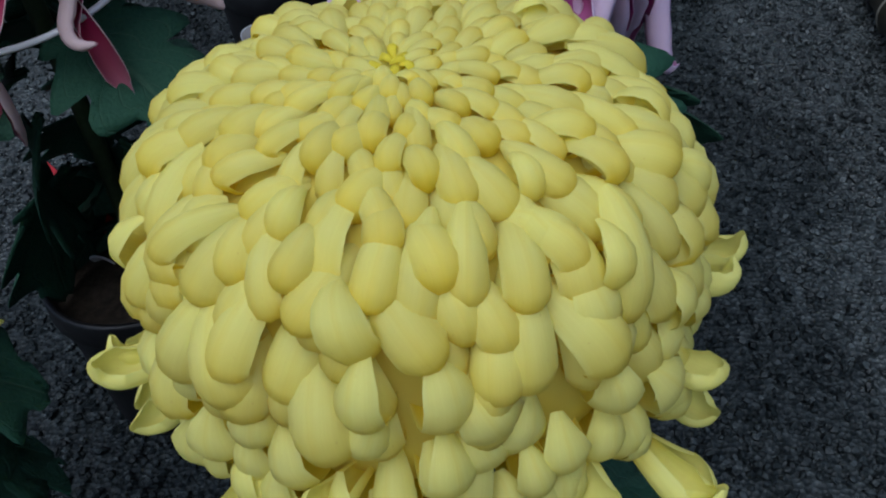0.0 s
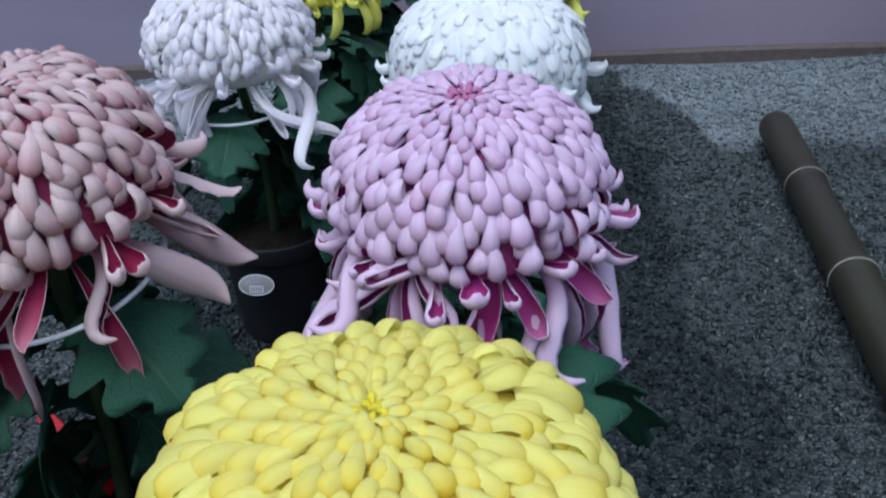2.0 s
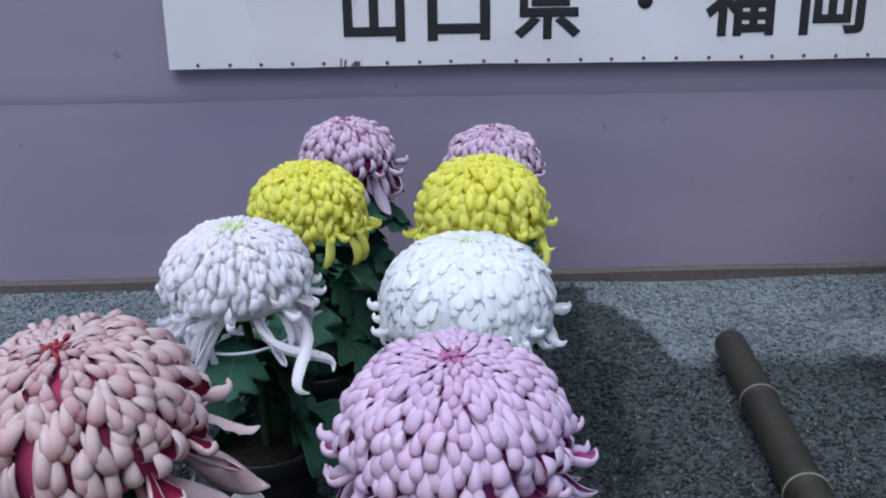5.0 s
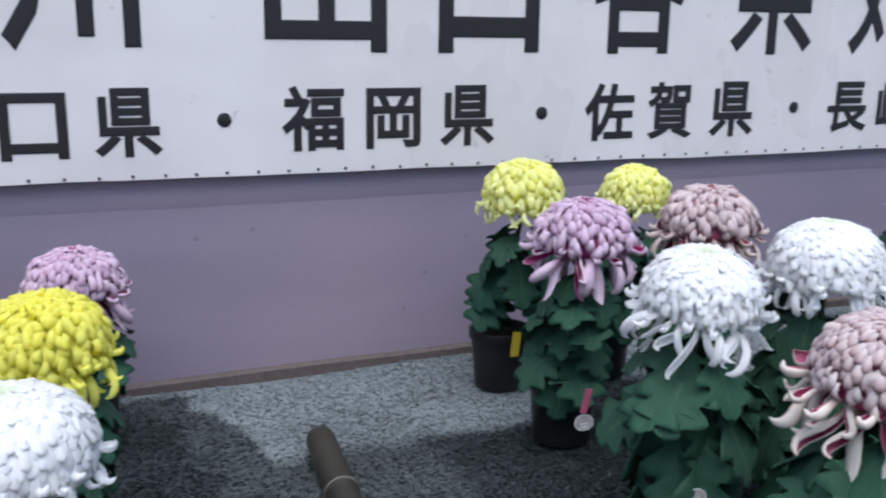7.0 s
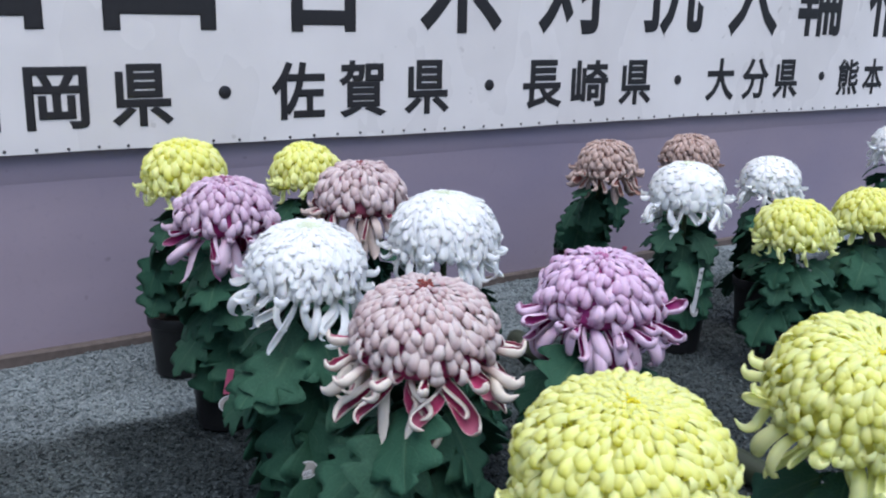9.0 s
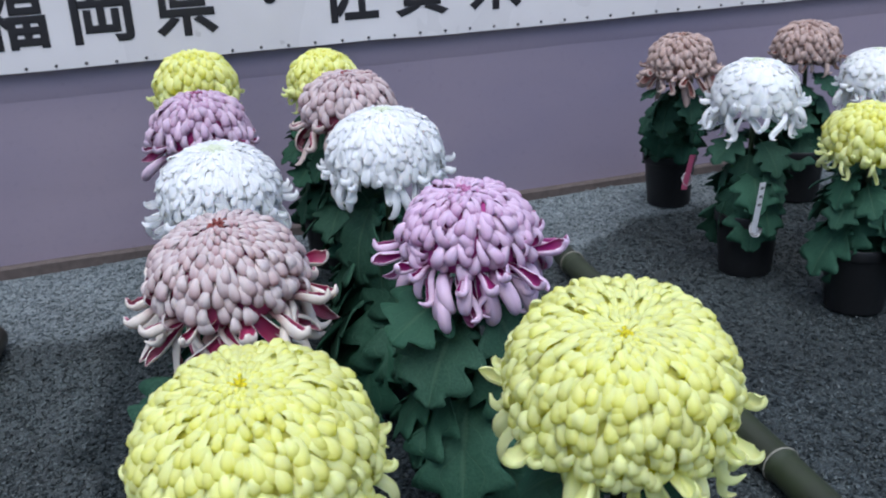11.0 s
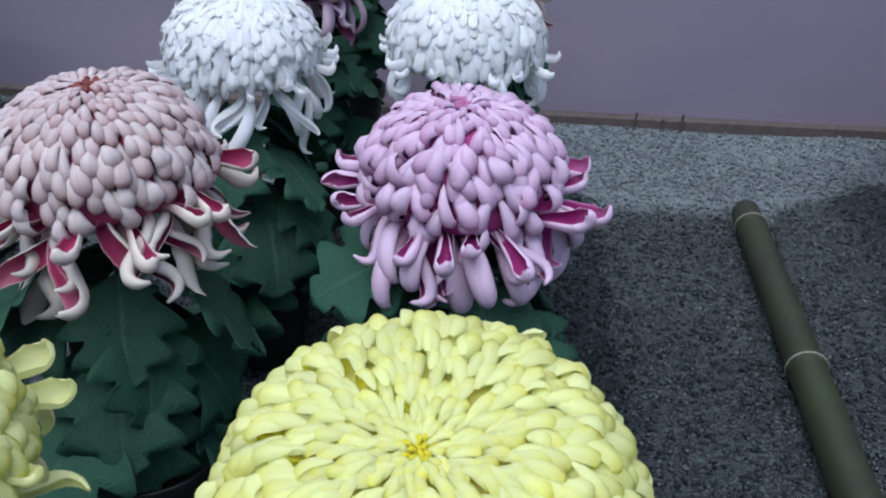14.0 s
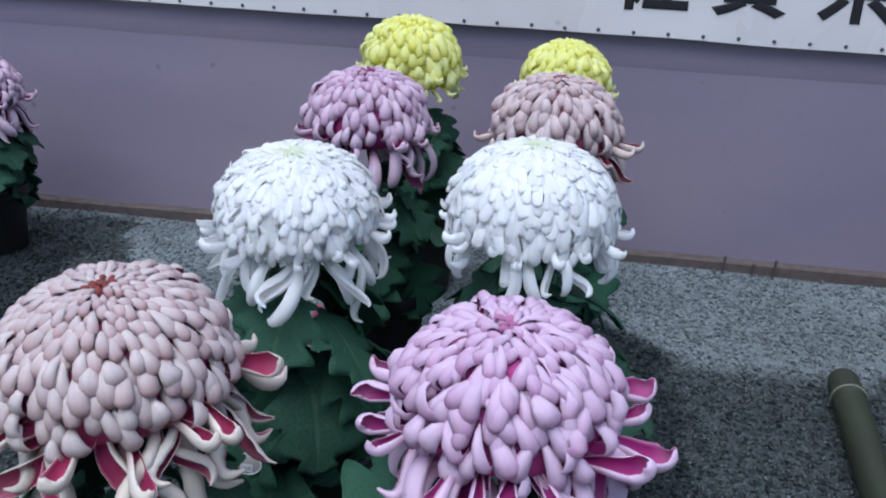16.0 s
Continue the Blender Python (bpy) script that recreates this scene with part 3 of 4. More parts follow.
# ---- bamboo dividers ----
def bamboo(x, y_far, y_near, radius, joints, turn, material, label):
    """A bamboo pole lying on the gravel, with a cut hollow end and pale raised joints."""
    root = tagged(new("bamboo_pole"), label, "bamboo", "bamboo dividers")
    root.matrix_basis = Matrix.Translation((x, y_far, radius - 0.002)) @ Matrix.Rotation(turn, 4, "Z")
    length = y_far - y_near
    prof, s = [], 0.0
    stops = sorted(y_far - j for j in joints)
    while s <= length:
        swell = sum(0.0022 * math.exp(-((s - q) / 0.010) ** 2) - 0.0012 * math.exp(-((s - q - 0.012) / 0.005) ** 2) for q in stops)
        prof.append((radius * (1 + 0.05 * s) + swell, s))
        s += 0.006
    prof = [(radius * 0.78, 0.10), (radius * 0.8, 0.0), (radius * 0.97, 0.0)] + prof[1:] + [(radius * 0.8, length)]
    lie = Matrix.Rotation(radians(90), 4, "X")
    verts, faces = lathe(prof, 28)
    index = [1 if i < 2 * 28 else 0 for i in range(len(faces))]
    part("culm", mesh_from("culm", verts, faces, [material, CUT], True, index), root, lie)
    for q in stops:
        ring = lathe([(radius * (1 + 0.05 * q) + 0.0008, q - 0.0022), (radius * (1 + 0.05 * q) + 0.0031, q - 0.0012), (radius * (1 + 0.05 * q) + 0.0031, q + 0.0008), (radius * (1 + 0.05 * q) + 0.0008, q + 0.002)], 28)
        part("joint", mesh_from("joint", *ring, [NODE]), root, lie)
    return root


bamboo(0.783, 1.515, -0.75, 0.0245, (1.318, 1.092, 0.82, 0.52, 0.20, -0.12), radians(-4.6), BAMBOO_AGED, "weathered brown-green bamboo pole with pale joints lying on gravel")
bamboo(1.836, 1.468, -0.75, 0.0215, (1.415, 1.045, 0.70, 0.34, -0.02), radians(-3.3), BAMBOO, "dark green bamboo pole with pale joints lying on gravel")
bamboo(-0.292, 1.540, -0.75, 0.0245, (1.30, 1.02, 0.72, 0.40, 0.05), radians(-3.0), BAMBOO_AGED, "weathered bamboo pole lying on gravel at the end of the row")


# ---- chrysanthemums ----
INCURVE = [(0.10, -0.80), (-0.28, -0.62), (-0.52, -0.34), (-0.62, -0.04), (-0.50, 0.17), (-0.14, 0.25), (0.28, 0.17), (0.66, -0.06), (0.86, -0.30)]
INCURVE_W = [0.16, 0.26, 0.36, 0.43, 0.46, 0.45, 0.37, 0.22, 0.05]
CURVED = [(0.06, -0.85), (-0.30, -0.66), (-0.56, -0.34), (-0.64, 0.02), (-0.46, 0.27), (-0.10, 0.32), (0.26, 0.17), (0.54, -0.10), (0.66, -0.34)]
BLUNT_W = [0.16, 0.28, 0.39, 0.46, 0.49, 0.49, 0.45, 0.33, 0.12]
OPEN = [(0.00, -0.95), (-0.34, -0.76), (-0.66, -0.46), (-0.82, -0.06), (-0.72, 0.32), (-0.40, 0.50), (-0.06, 0.42), (0.14, 0.16)]
OPEN_W = [0.14, 0.24, 0.34, 0.42, 0.45, 0.43, 0.33, 0.12]
BUD = [(0.0, -0.7), (-0.22, -0.5), (-0.36, -0.2), (-0.34, 0.06), (-0.14, 0.22), (0.12, 0.20), (0.36, 0.04), (0.50, -0.16)]
BUD_W = [0.16, 0.24, 0.30, 0.34, 0.34, 0.29, 0.18, 0.04]
HOOK = [(0, 0), (0.25, -0.02), (0.46, -0.16), (0.60, -0.40), (0.74, -0.62), (0.95, -0.71), (1.14, -0.62), (1.24, -0.42)]
HOOK_W = [0.15, 0.23, 0.30, 0.33, 0.32, 0.28, 0.19, 0.05]
DROOP = [(0, 0), (0.28, 0.0), (0.50, -0.14), (0.64, -0.40), (0.74, -0.68), (0.86, -0.90), (1.02, -0.96), (1.14, -0.86)]
DROOP_W = [0.12, 0.18, 0.22, 0.24, 0.23, 0.20, 0.13, 0.04]
CURL = [(0, 0), (0.34, -0.02), (0.62, -0.11), (0.86, -0.14), (1.05, -0.05), (1.14, 0.13), (1.08, 0.30)]
CURL_W = [0.15, 0.28, 0.38, 0.42, 0.38, 0.26, 0.07]
TONGUE = [(0, 0), (0.30, 0.04), (0.56, -0.02), (0.80, -0.18), (0.96, -0.42), (1.00, -0.70), (0.90, -0.90), (0.74, -0.96)]
TONGUE_W = [0.12, 0.19, 0.25, 0.28, 0.28, 0.25, 0.18, 0.06]
SPEAR = [(0, 0), (0.28, 0.0), (0.52, -0.08), (0.74, -0.22), (0.94, -0.38), (1.10, -0.50), (1.22, -0.57), (1.34, -0.58)]
SPEAR_W = [0.10, 0.16, 0.23, 0.26, 0.26, 0.22, 0.14, 0.03]

PETAL_MESHES = {}


def petal_set(variety):
    """The shared petal meshes of one variety."""
    if variety not in PETAL_MESHES:
        m, low = PETALS[variety][:2], (PETALS[variety][0], PETALS[variety][2])
        if variety in THIN:
            m = low = (PETALS[variety][0], PETALS[variety][0])
        ribbon = (PETALS[variety][3], PETALS[variety][3 if variety in THIN else 2])
        nc, nr = (9, 12) if variety == "yellow" else (7, 9)
        wide = BLUNT_W if variety in ("yellow", "lemon", "golden") else INCURVE_W
        b = 0.52 if variety == "white" else 1.05
        PETAL_MESHES[variety] = {
            "incurve": [petal_mesh("petal", INCURVE, wide, c * b, 1, m, cols=nc, rows=nr, twist=t, thick=0.026, wave=0.02) for c, t in ((1.05, 0.0), (1.2, 0.22), (1.1, -0.22), (1.3, 0.1))]
            + [petal_mesh("petal", CURVED, wide, c * b, 1, m, cols=nc, rows=nr, twist=t, thick=0.028, wave=0.02) for c, t in ((1.05, 0.2), (1.2, -0.2))],
            "open": [petal_mesh("petal", OPEN, OPEN_W, c, 1, m, cols=nc, rows=nr, twist=t, thick=0.028, wave=0.03) for c, t in ((0.8, 0.4), (1.0, -0.5), (1.15, 0.2))],
            "bud": [petal_mesh("petal", BUD, BUD_W, 1.2, 1, (PETALS[variety][4], PETALS[variety][4]), cols=5, rows=7)],
            "hook": [petal_mesh("petal", HOOK, HOOK_W, c, -1, ribbon, twist=t, thick=0.016, rows=16, cols=11, wave=0.02) for c, t in (((2.85, 2.5), 0.3), ((2.9, 2.4), -0.3), ((2.75, 2.2), 0.4), ((2.85, 2.6), -0.2), ((2.1, 1.5), 0.4))],
            "droop": [petal_mesh("petal", DROOP, DROOP_W, c, -1, ribbon, twist=t, thick=0.016, rows=16, cols=11, wave=0.02) for c, t in (((2.85, 2.6), 0.4), ((2.9, 2.5), -0.4), ((2.7, 2.0), 0.6))],
            "curl": [petal_mesh("petal", CURL, CURL_W, c, -1, ribbon, twist=t, thick=0.016, rows=16, cols=11) for c, t in (((2.7, 2.1), 0.3), ((2.6, 1.9), -0.4), ((2.2, 1.5), 0.2))],
            "spear": [petal_mesh("petal", SPEAR, SPEAR_W, c, q, ribbon, twist=t, thick=0.016, rows=14, cols=9, wave=0.05) for c, t, q in (((2.4, 1.2), 0.8, -1), ((1.3, 0.8), 0.6, 1), ((1.6, 0.9), -0.9, 1), ((1.5, 1.0), -0.4, 1))],
            "tongue": [petal_mesh("petal", TONGUE, TONGUE_W, c, 1, ribbon, twist=t, thick=0.016, rows=14, cols=9, wave=0.03) for c, t in (((1.3, 1.4), 0.4), ((1.5, 1.2), -0.5), ((1.1, 1.5), 0.2))],
        }
    return PETAL_MESHES[variety]


def leaf_mesh(seed, length=1.0):
    """A chrysanthemum leaf: five blunt lobes, notched, folded a little along its midrib and arching down at its tip."""
    rng = random.Random(seed)
    rows, cols = 26, 9
    arch, fold = rng.uniform(0.35, 0.75), rng.uniform(0.12, 0.3)
    grid, normals = [], []
    for i in range(rows):
        v = i / (rows - 1)
        envelope = 0.47 * math.sin(math.pi * min(v, 0.985) ** 0.85) ** 0.75
        hw = envelope * (0.40 + 0.60 * abs(math.sin(3.5 * math.pi * v + 0.35)) ** 0.7) + 0.010 * math.sin(41 * v + seed)
        if v < 0.13:
            hw = 0.03
        r = []
        for j in range(cols):
            s = 2 * j / (cols - 1) - 1
            x = s * hw
            fwd = v + 0.30 * s * s * hw
            ang = arch * fwd
            y = math.sin(ang * 1.4) / (arch * 1.4)
            z = -(1 - math.cos(ang * 1.4)) / (arch * 1.4)
            z += fold * abs(x) - 0.55 * x * x + 0.025 * math.sin(9 * fwd + 5 * s + seed) * abs(s)
            r.append(Vector((x, y, z)) * length)
        grid.append(r)
    for i in range(rows):
        nr = []
        for j in range(cols):
            du = grid[i][min(j + 1, cols - 1)] - grid[i][max(j - 1, 0)]
            dv = grid[min(i + 1, rows - 1)][j] - grid[max(i - 1, 0)][j]
            q = du.cross(dv)
            nr.append(q.normalized() if q.length > 1e-9 else Vector((0, 0, 1)))
        normals.append(nr)
    return shell("leaf", grid, normals, 0.008 * length, [LEAF, LEAF])


LEAVES = [leaf_mesh(s) for s in (1, 2, 3, 4, 5)]
CORES = {}


def pot_meshes(radius, height):
    prof = [(radius * 0.80, 0.0), (radius * 0.82, 0.004), (radius * 0.95, height * 0.82), (radius * 0.955, height * 0.83), (radius * 1.02, height * 0.84),
            (radius * 1.03, height * 0.85), (radius * 1.03, height * 0.985), (radius * 1.015, height), (radius * 0.97, height), (radius * 0.955, height * 0.985), (radius * 0.93, height * 0.80)]
    v, f = lathe(prof, 40)
    f.append(tuple(range(40))[::-1])
    soil = [(radius * 0.945, height * 0.86)] + [(radius * 0.945 * (1 - k / 7), height * (0.86 + 0.012 * k)) for k in range(1, 7)] + [(0.001, height * 0.93)]
    vs, fs = lathe(soil, 36, 0.04, 3)
    vs = [(x, y, z + 0.004 * noise.noise(Vector((x * 90, y * 90, 1)))) for x, y, z in vs]
    return mesh_from("pot", v, f, [POT]), mesh_from("soil", vs, fs, [SOIL])


POT_MESH, SOIL_MESH = pot_meshes(0.0590, 0.120)


def ring_mesh(radius):
    pts = [(radius * math.cos(a), radius * math.sin(a), 0) for a in [2 * math.pi * k / 40 for k in range(41)]]
    v, f = tube(pts, 0.0014, 80, 6)
    return mesh_from("support_ring", v, f, [WIRE])


RING_MESH = ring_mesh(0.055)


def joined(name, pieces):
    """Several petal meshes, each moved by its matrix, as one mesh."""
    verts, faces, index, uvs, mats = [], [], [], [], []
    for me, m in pieces:
        for mat in me.materials:
            if mat not in mats:
                mats.append(mat)
        slot = [mats.index(mat) for mat in me.materials]
        start = len(verts)
        verts += [m @ v.co for v in me.vertices]
        spots = [None] * len(me.vertices)
        data = me.uv_layers[0].data
        for p in me.polygons:
            faces.append([start + i for i in p.vertices])
            index.append(slot[p.material_index])
            for loop in p.loop_indices:
                spots[me.loops[loop].vertex_index] = tuple(data[loop].uv)
        uvs += spots
    return mesh_from(name, verts, faces, mats, True, index, uvs)


def dome_spiral(petals, low, crown):
    """Petals in one spiral from the crown down: (angle from the crown, size), smaller towards the crown, evenly filling the dome; and the pitch of a full petal."""
    steps = 400
    angles = [low * (k + 0.5) / steps for k in range(steps)]
    sizes = [crown + (1 - crown) * min(1.0, a / radians(62)) ** 0.8 for a in angles]
    share = np.cumsum([math.sin(a) / g ** 2 for a, g in zip(angles, sizes)])
    total = share[-1]
    spiral = []
    for k in range(petals):
        j = min(steps - 1, int(np.searchsorted(share, total * (k + 0.5) / petals)))
        spiral.append((angles[j], sizes[j]))
    pitch = math.sqrt(2 * math.pi * total * (low / steps) / petals)
    return spiral, pitch


def flower_head(plant, variety, R, up, down, petals, long, slim, tilt, skirt, z, rng, rough=0.0, low=102, loose=0.5, single=200, square=0.9, crown=0.40, dent=0.0):
    """A large incurved bloom: a dome of spooned petals in a spiral, with longer hooked petals hanging round its skirt."""
    kinds = petal_set(variety)
    key = (variety, round(R, 3), round(up, 3))
    if key not in CORES:
        prof = [(0.001, -down * 0.5)] + [(0.88 * R * math.cos(a) ** square, 0.90 * up * math.sin(a) ** square - dent * R * math.exp(-((math.pi / 2 - a) / 0.48) ** 2) if a > 0 else 0.75 * down * math.sin(a)) for a in [radians(d) for d in range(-50, 90, 10)]] + [(0.001, 0.90 * up - dent * R)]
        v, f = lathe(prof, 20)
        CORES[key] = mesh_from("flower_head", v, f, [PETALS[variety][0 if variety in THIN else 1]])
    head = part("flower_head", CORES[key], plant, Matrix.Translation((0, 0, z)) @ tilt)
    placed = []
    opens = radians(max(22, 55 - 220 * rough))
    flat = 0.42 if variety == "white" else 1.0
    spiral, pitch = dome_spiral(petals, radians(low), crown)
    for k, (phi, size) in enumerate(spiral):
        az = k * 2.399963 + rng.gauss(0, 0.02 + 0.3 * rough)
        p = max(0.0, phi + rng.gauss(0, 0.07 + 0.6 * rough) * pitch * size)
        s = long * pitch * R * size * rng.uniform(0.92, 1.10)
        sn, cs = math.sin(p), abs(math.cos(p))
        full = 1.0 - (1.0 - square) * min(1.0, p / 0.9)
        r, h = R * sn ** full, up * cs ** full if p < math.pi / 2 else -down * cs
        h -= dent * R * math.exp(-(p / 0.48) ** 2)
        nrm = Vector((sn ** (2 - full) / R, 0, math.copysign(cs ** (2 - full), math.cos(p)) / up)).normalized()
        tang = Vector((-nrm.z, 0, nrm.x))
        m = Matrix.Identity(4)
        m.col[0][:3], m.col[1][:3], m.col[2][:3] = Vector((0, 1, 0)), tang, nrm
        m.col[3][:3] = Vector((r, 0, h)) + nrm * (rng.uniform(-0.20, 0.10) - 0.14) * s * flat
        lean = Matrix.Rotation(rng.gauss(0, 0.10 + rough), 4, "Z") @ Matrix.Rotation(rng.gauss(-0.10 + 0.10 * max(0.0, p - 1.0), 0.07 + rough * 0.6), 4, "X") @ Matrix.Rotation(rng.gauss(0, 0.10 + rough), 4, "Y")
        if phi < radians(11 if variety in ("white", "blush") else 4.0 if variety in THIN else 7.5):
            me = rng.choice(kinds["bud"])
        elif p > opens and rng.random() < loose * max(0.22, (p - radians(55)) / radians(36)):
            me = rng.choice(kinds["open"])
            m.col[3][:3] = m.col[3].to_3d() - nrm * 0.16 * s
        else:
            me = rng.choice(kinds["incurve"])
        wide = slim * rng.uniform(0.92, 1.10)
        placed.append((p * 0.5 + math.sin(az) * min(1.0, p), me, Matrix.Rotation(az, 4, "Z") @ m @ lean @ Matrix.Diagonal((s * wide, s, s * flat, 1))))
    placed.sort(key=lambda q: q[0])
    for _, me, m in placed[:single]:
        part("petal", me, head, m)
    if placed[single:]:
        rest = part("rear_petals", joined("rear_petals", [(me, m) for _, me, m in placed[single:]]), head)
        tagged(rest, kind="stuff")
    for kind, count, length, drop, *broad in skirt:
        for k in range(count):
            az = 2 * math.pi * (k + rng.uniform(-0.38, 0.38)) / count + rng.uniform(0, 0.3)
            L = length * R * rng.uniform(0.8, 1.15)
            start = 0.80 * R if kind == "curl" else 0.72 * R if kind == "tongue" else 0.62 * R
            m = Matrix.Rotation(az - math.pi / 2, 4, "Z") @ Matrix.Translation((0, start, -down * (0.20 + 0.008 * drop) + rng.uniform(-0.06, 0.06) * R))
            m = m @ Matrix.Rotation(rng.gauss(0, 0.2), 4, "Z") @ Matrix.Rotation(-radians(drop) + rng.gauss(0, 0.16), 4, "X") @ Matrix.Rotation(rng.choice((-1, 1)) * rng.uniform(0.1, 1.25) if kind in ("hook", "droop") else rng.gauss(0, 0.4), 4, "Y")
            part("petal", rng.choice(kinds[kind]), head, m @ Matrix.Diagonal((L * rng.uniform(0.85, 1.15) * (broad[0] if broad else 1.0), L, L, 1)))
    return head


def plant(x, y, apex, R, variety, label, petals=150, long=1.5, slim=1.0, up=None, down=None, lean=(0, 0), skirt=(), seed=1, leaves=28, leaf_size=0.098, rough=0.0, ring=False, low=102, loose=0.5, spread=1.0, pot_shift=(0, 0), single=120, full=0.9, bare=False, crown=0.40, dent=0.0, low_leaf=0.145):
    """A potted chrysanthemum: black pot, soil, one leafy stem and a single large bloom on a wire ring."""
    rng = random.Random(seed * 7919 + 13)
    root = tagged(new("potted_chrysanthemum"), label, "potted flower", "chrysanthemums on display")
    root.matrix_basis = Matrix.Translation((x, y, 0))
    up = up or R * 0.92
    down = down or R * 0.42
    z = apex - up
    dx, dy = pot_shift
    part("pot", POT_MESH, root, Matrix.Translation((dx, dy, 0.0)) @ Matrix.Rotation(rng.uniform(0, 6), 4, "Z"))
    part("soil", SOIL_MESH, root, Matrix.Translation((dx, dy, 0.0)) @ Matrix.Rotation(rng.uniform(0, 6), 4, "Z"))
    v, f = tube([(dx, dy, 0.095), (dx * 0.7 + rng.uniform(-0.006, 0.006), dy * 0.7 + rng.uniform(-0.006, 0.006), 0.2), (0, 0, z - 0.02), (0, 0, z)], (0.0055, 0.0042), 12, 8)
    part("stem", mesh_from("stem", v, f, [STEM]), root)
    tilt = Matrix.Rotation(radians(lean[0]), 4, "X") @ Matrix.Rotation(radians(lean[1]), 4, "Y")
    flower_head(root, variety, R, up, down, petals, long, slim, tilt, skirt, z, rng, rough, low, loose, single, full, crown, dent)
    if ring:
        part("support_ring", RING_MESH, root, Matrix.Translation((0, 0, z - down - 0.012)) @ tilt, "thin white wire ring under the bloom")
    lo, hi = low_leaf, z - down - 0.012
    for k in range(leaves):
        f = (k + 0.5) / leaves
        az = k * 2.39996 + rng.uniform(-0.35, 0.35)
        if bare and math.cos(az) < -0.1 and f < 0.8:
            continue
        h = lo + (hi - lo) * f
        size = leaf_size * (1.15 - 0.35 * f) * rng.uniform(0.85, 1.15)
        pitch = rng.uniform(-74, -30) + 30 * f
        m = Matrix.Translation((dx * (1 - f), dy * (1 - f), h)) @ Matrix.Rotation(az, 4, "Z") @ Matrix.Translation((0, 0.018 * spread, 0)) @ Matrix.Rotation(radians(pitch), 4, "X") @ Matrix.Rotation(rng.gauss(0, 0.25), 4, "Y")
        part("leaf", rng.choice(LEAVES), root, m @ Matrix.Scale(size * spread, 4))
    return root


LONG = (("hook", 13, 0.60, 30, 0.8), ("tongue", 9, 0.54, 18, 0.75), ("droop", 8, 0.72, 28, 0.8), ("curl", 15, 0.40, 0, 0.85))
SHORT = (("hook", 13, 0.46, 22, 0.85), ("tongue", 9, 0.42, 14, 0.8), ("curl", 16, 0.36, 4, 0.9))
FULL = (("hook", 15, 0.66, 32, 1.1), ("hook", 13, 0.60, 12, 1.1), ("spear", 6, 0.66, 40, 0.95), ("curl", 14, 0.50, 6, 0.95))
POINTED = (("spear", 8, 0.62, 38, 1.0), ("tongue", 9, 0.60, 26, 0.95), ("hook", 10, 0.56, 20, 1.0), ("curl", 12, 0.44, 4, 0.95))

# first group, from the front row to the back
plant(0.320, 0.442, 0.397, 0.0770, "yellow", "potted yellow incurved chrysanthemum in full bloom, broad rounded petals", 500, 1.72, 0.84, up=0.073, down=0.040, skirt=(("hook", 12, 0.46, 34, 1.2), ("curl", 18, 0.40, 30, 1.2), ("curl", 16, 0.36, 6, 1.2)), seed=1, ring=True, low=104, loose=0.75, rough=0.13, leaves=34, leaf_size=0.09, spread=1.0, single=240, full=0.72, crown=0.24, dent=0.05)
plant(0.092, 0.440, 0.390, 0.0720, "yellow", "potted yellow incurved chrysanthemum beside its twin in the front row", 480, 1.72, 0.84, skirt=SHORT, seed=2, leaves=34, leaf_size=0.09, spread=1.0, single=190, rough=0.13, crown=0.24)
plant(0.347, 0.610, 0.432, 0.0625, "mauve", "potted mauve chrysanthemum, curled petals magenta inside", 420, 1.60, 0.90, skirt=(("hook", 15, 0.64, 28, 0.95), ("droop", 15, 1.0, 44, 0.85), ("hook", 13, 0.52, 8, 1.0), ("curl", 18, 0.36, 4, 1.05)), seed=3, loose=0.7, single=240, low=86, rough=0.06, crown=0.34, lean=(6, 0), dent=0.04)
plant(0.144, 0.615, 0.443, 0.0662, "russet", "potted salmon pink chrysanthemum with drooping pointed petals, deep red inside", 380, 1.85, 0.74, skirt=(("spear", 10, 0.74, 46, 0.9), ("spear", 6, 0.52, 10, 0.85), ("hook", 9, 0.56, 24, 0.9), ("curl", 12, 0.46, 6, 0.9)), seed=4, bare=True, pot_shift=(-0.03, 0.06), rough=0.19, ring=True, single=240, low=85, leaves=36, leaf_size=0.092, loose=0.75, crown=0.34, lean=(10, -4), dent=0.06)
plant(0.361, 0.934, 0.389, 0.0752, "white", "potted pure white chrysanthemum with a dense dome of narrow petals", 900, 3.20, 0.46, up=0.062, skirt=(("hook", 12, 0.42, 20, 0.8), ("tongue", 8, 0.36, 10, 0.8), ("droop", 4, 0.56, 24, 0.8), ("curl", 18, 0.34, 0, 0.85)), seed=5, loose=0.1, single=190, rough=0.06, crown=0.34)
plant(0.145, 0.999, 0.389, 0.0696, "blush", "potted blush white chrysanthemum with long ribbon petals below", 480, 1.85, 0.74, skirt=(("hook", 11, 0.60, 24, 0.8), ("droop", 9, 0.82, 38, 0.9), ("tongue", 6, 0.52, 30, 0.8), ("curl", 18, 0.38, 2, 0.85)), seed=6, ring=True, single=190, low=86, leaves=26, leaf_size=0.092, pot_shift=(-0.004, 0.075), bare=True, loose=0.4, rough=0.09, crown=0.34, lean=(5, 0))
plant(0.386, 1.231, 0.393, 0.0749, "golden", "potted bright golden yellow chrysanthemum with loose petals at its skirt", 430, 1.85, 0.76, skirt=(("tongue", 16, 0.50, 26, 0.75), ("hook", 10, 0.48, 20, 0.8), ("curl", 16, 0.38, 2, 0.9)), seed=7, rough=0.13, loose=0.7, crown=0.34, lean=(5, 0))
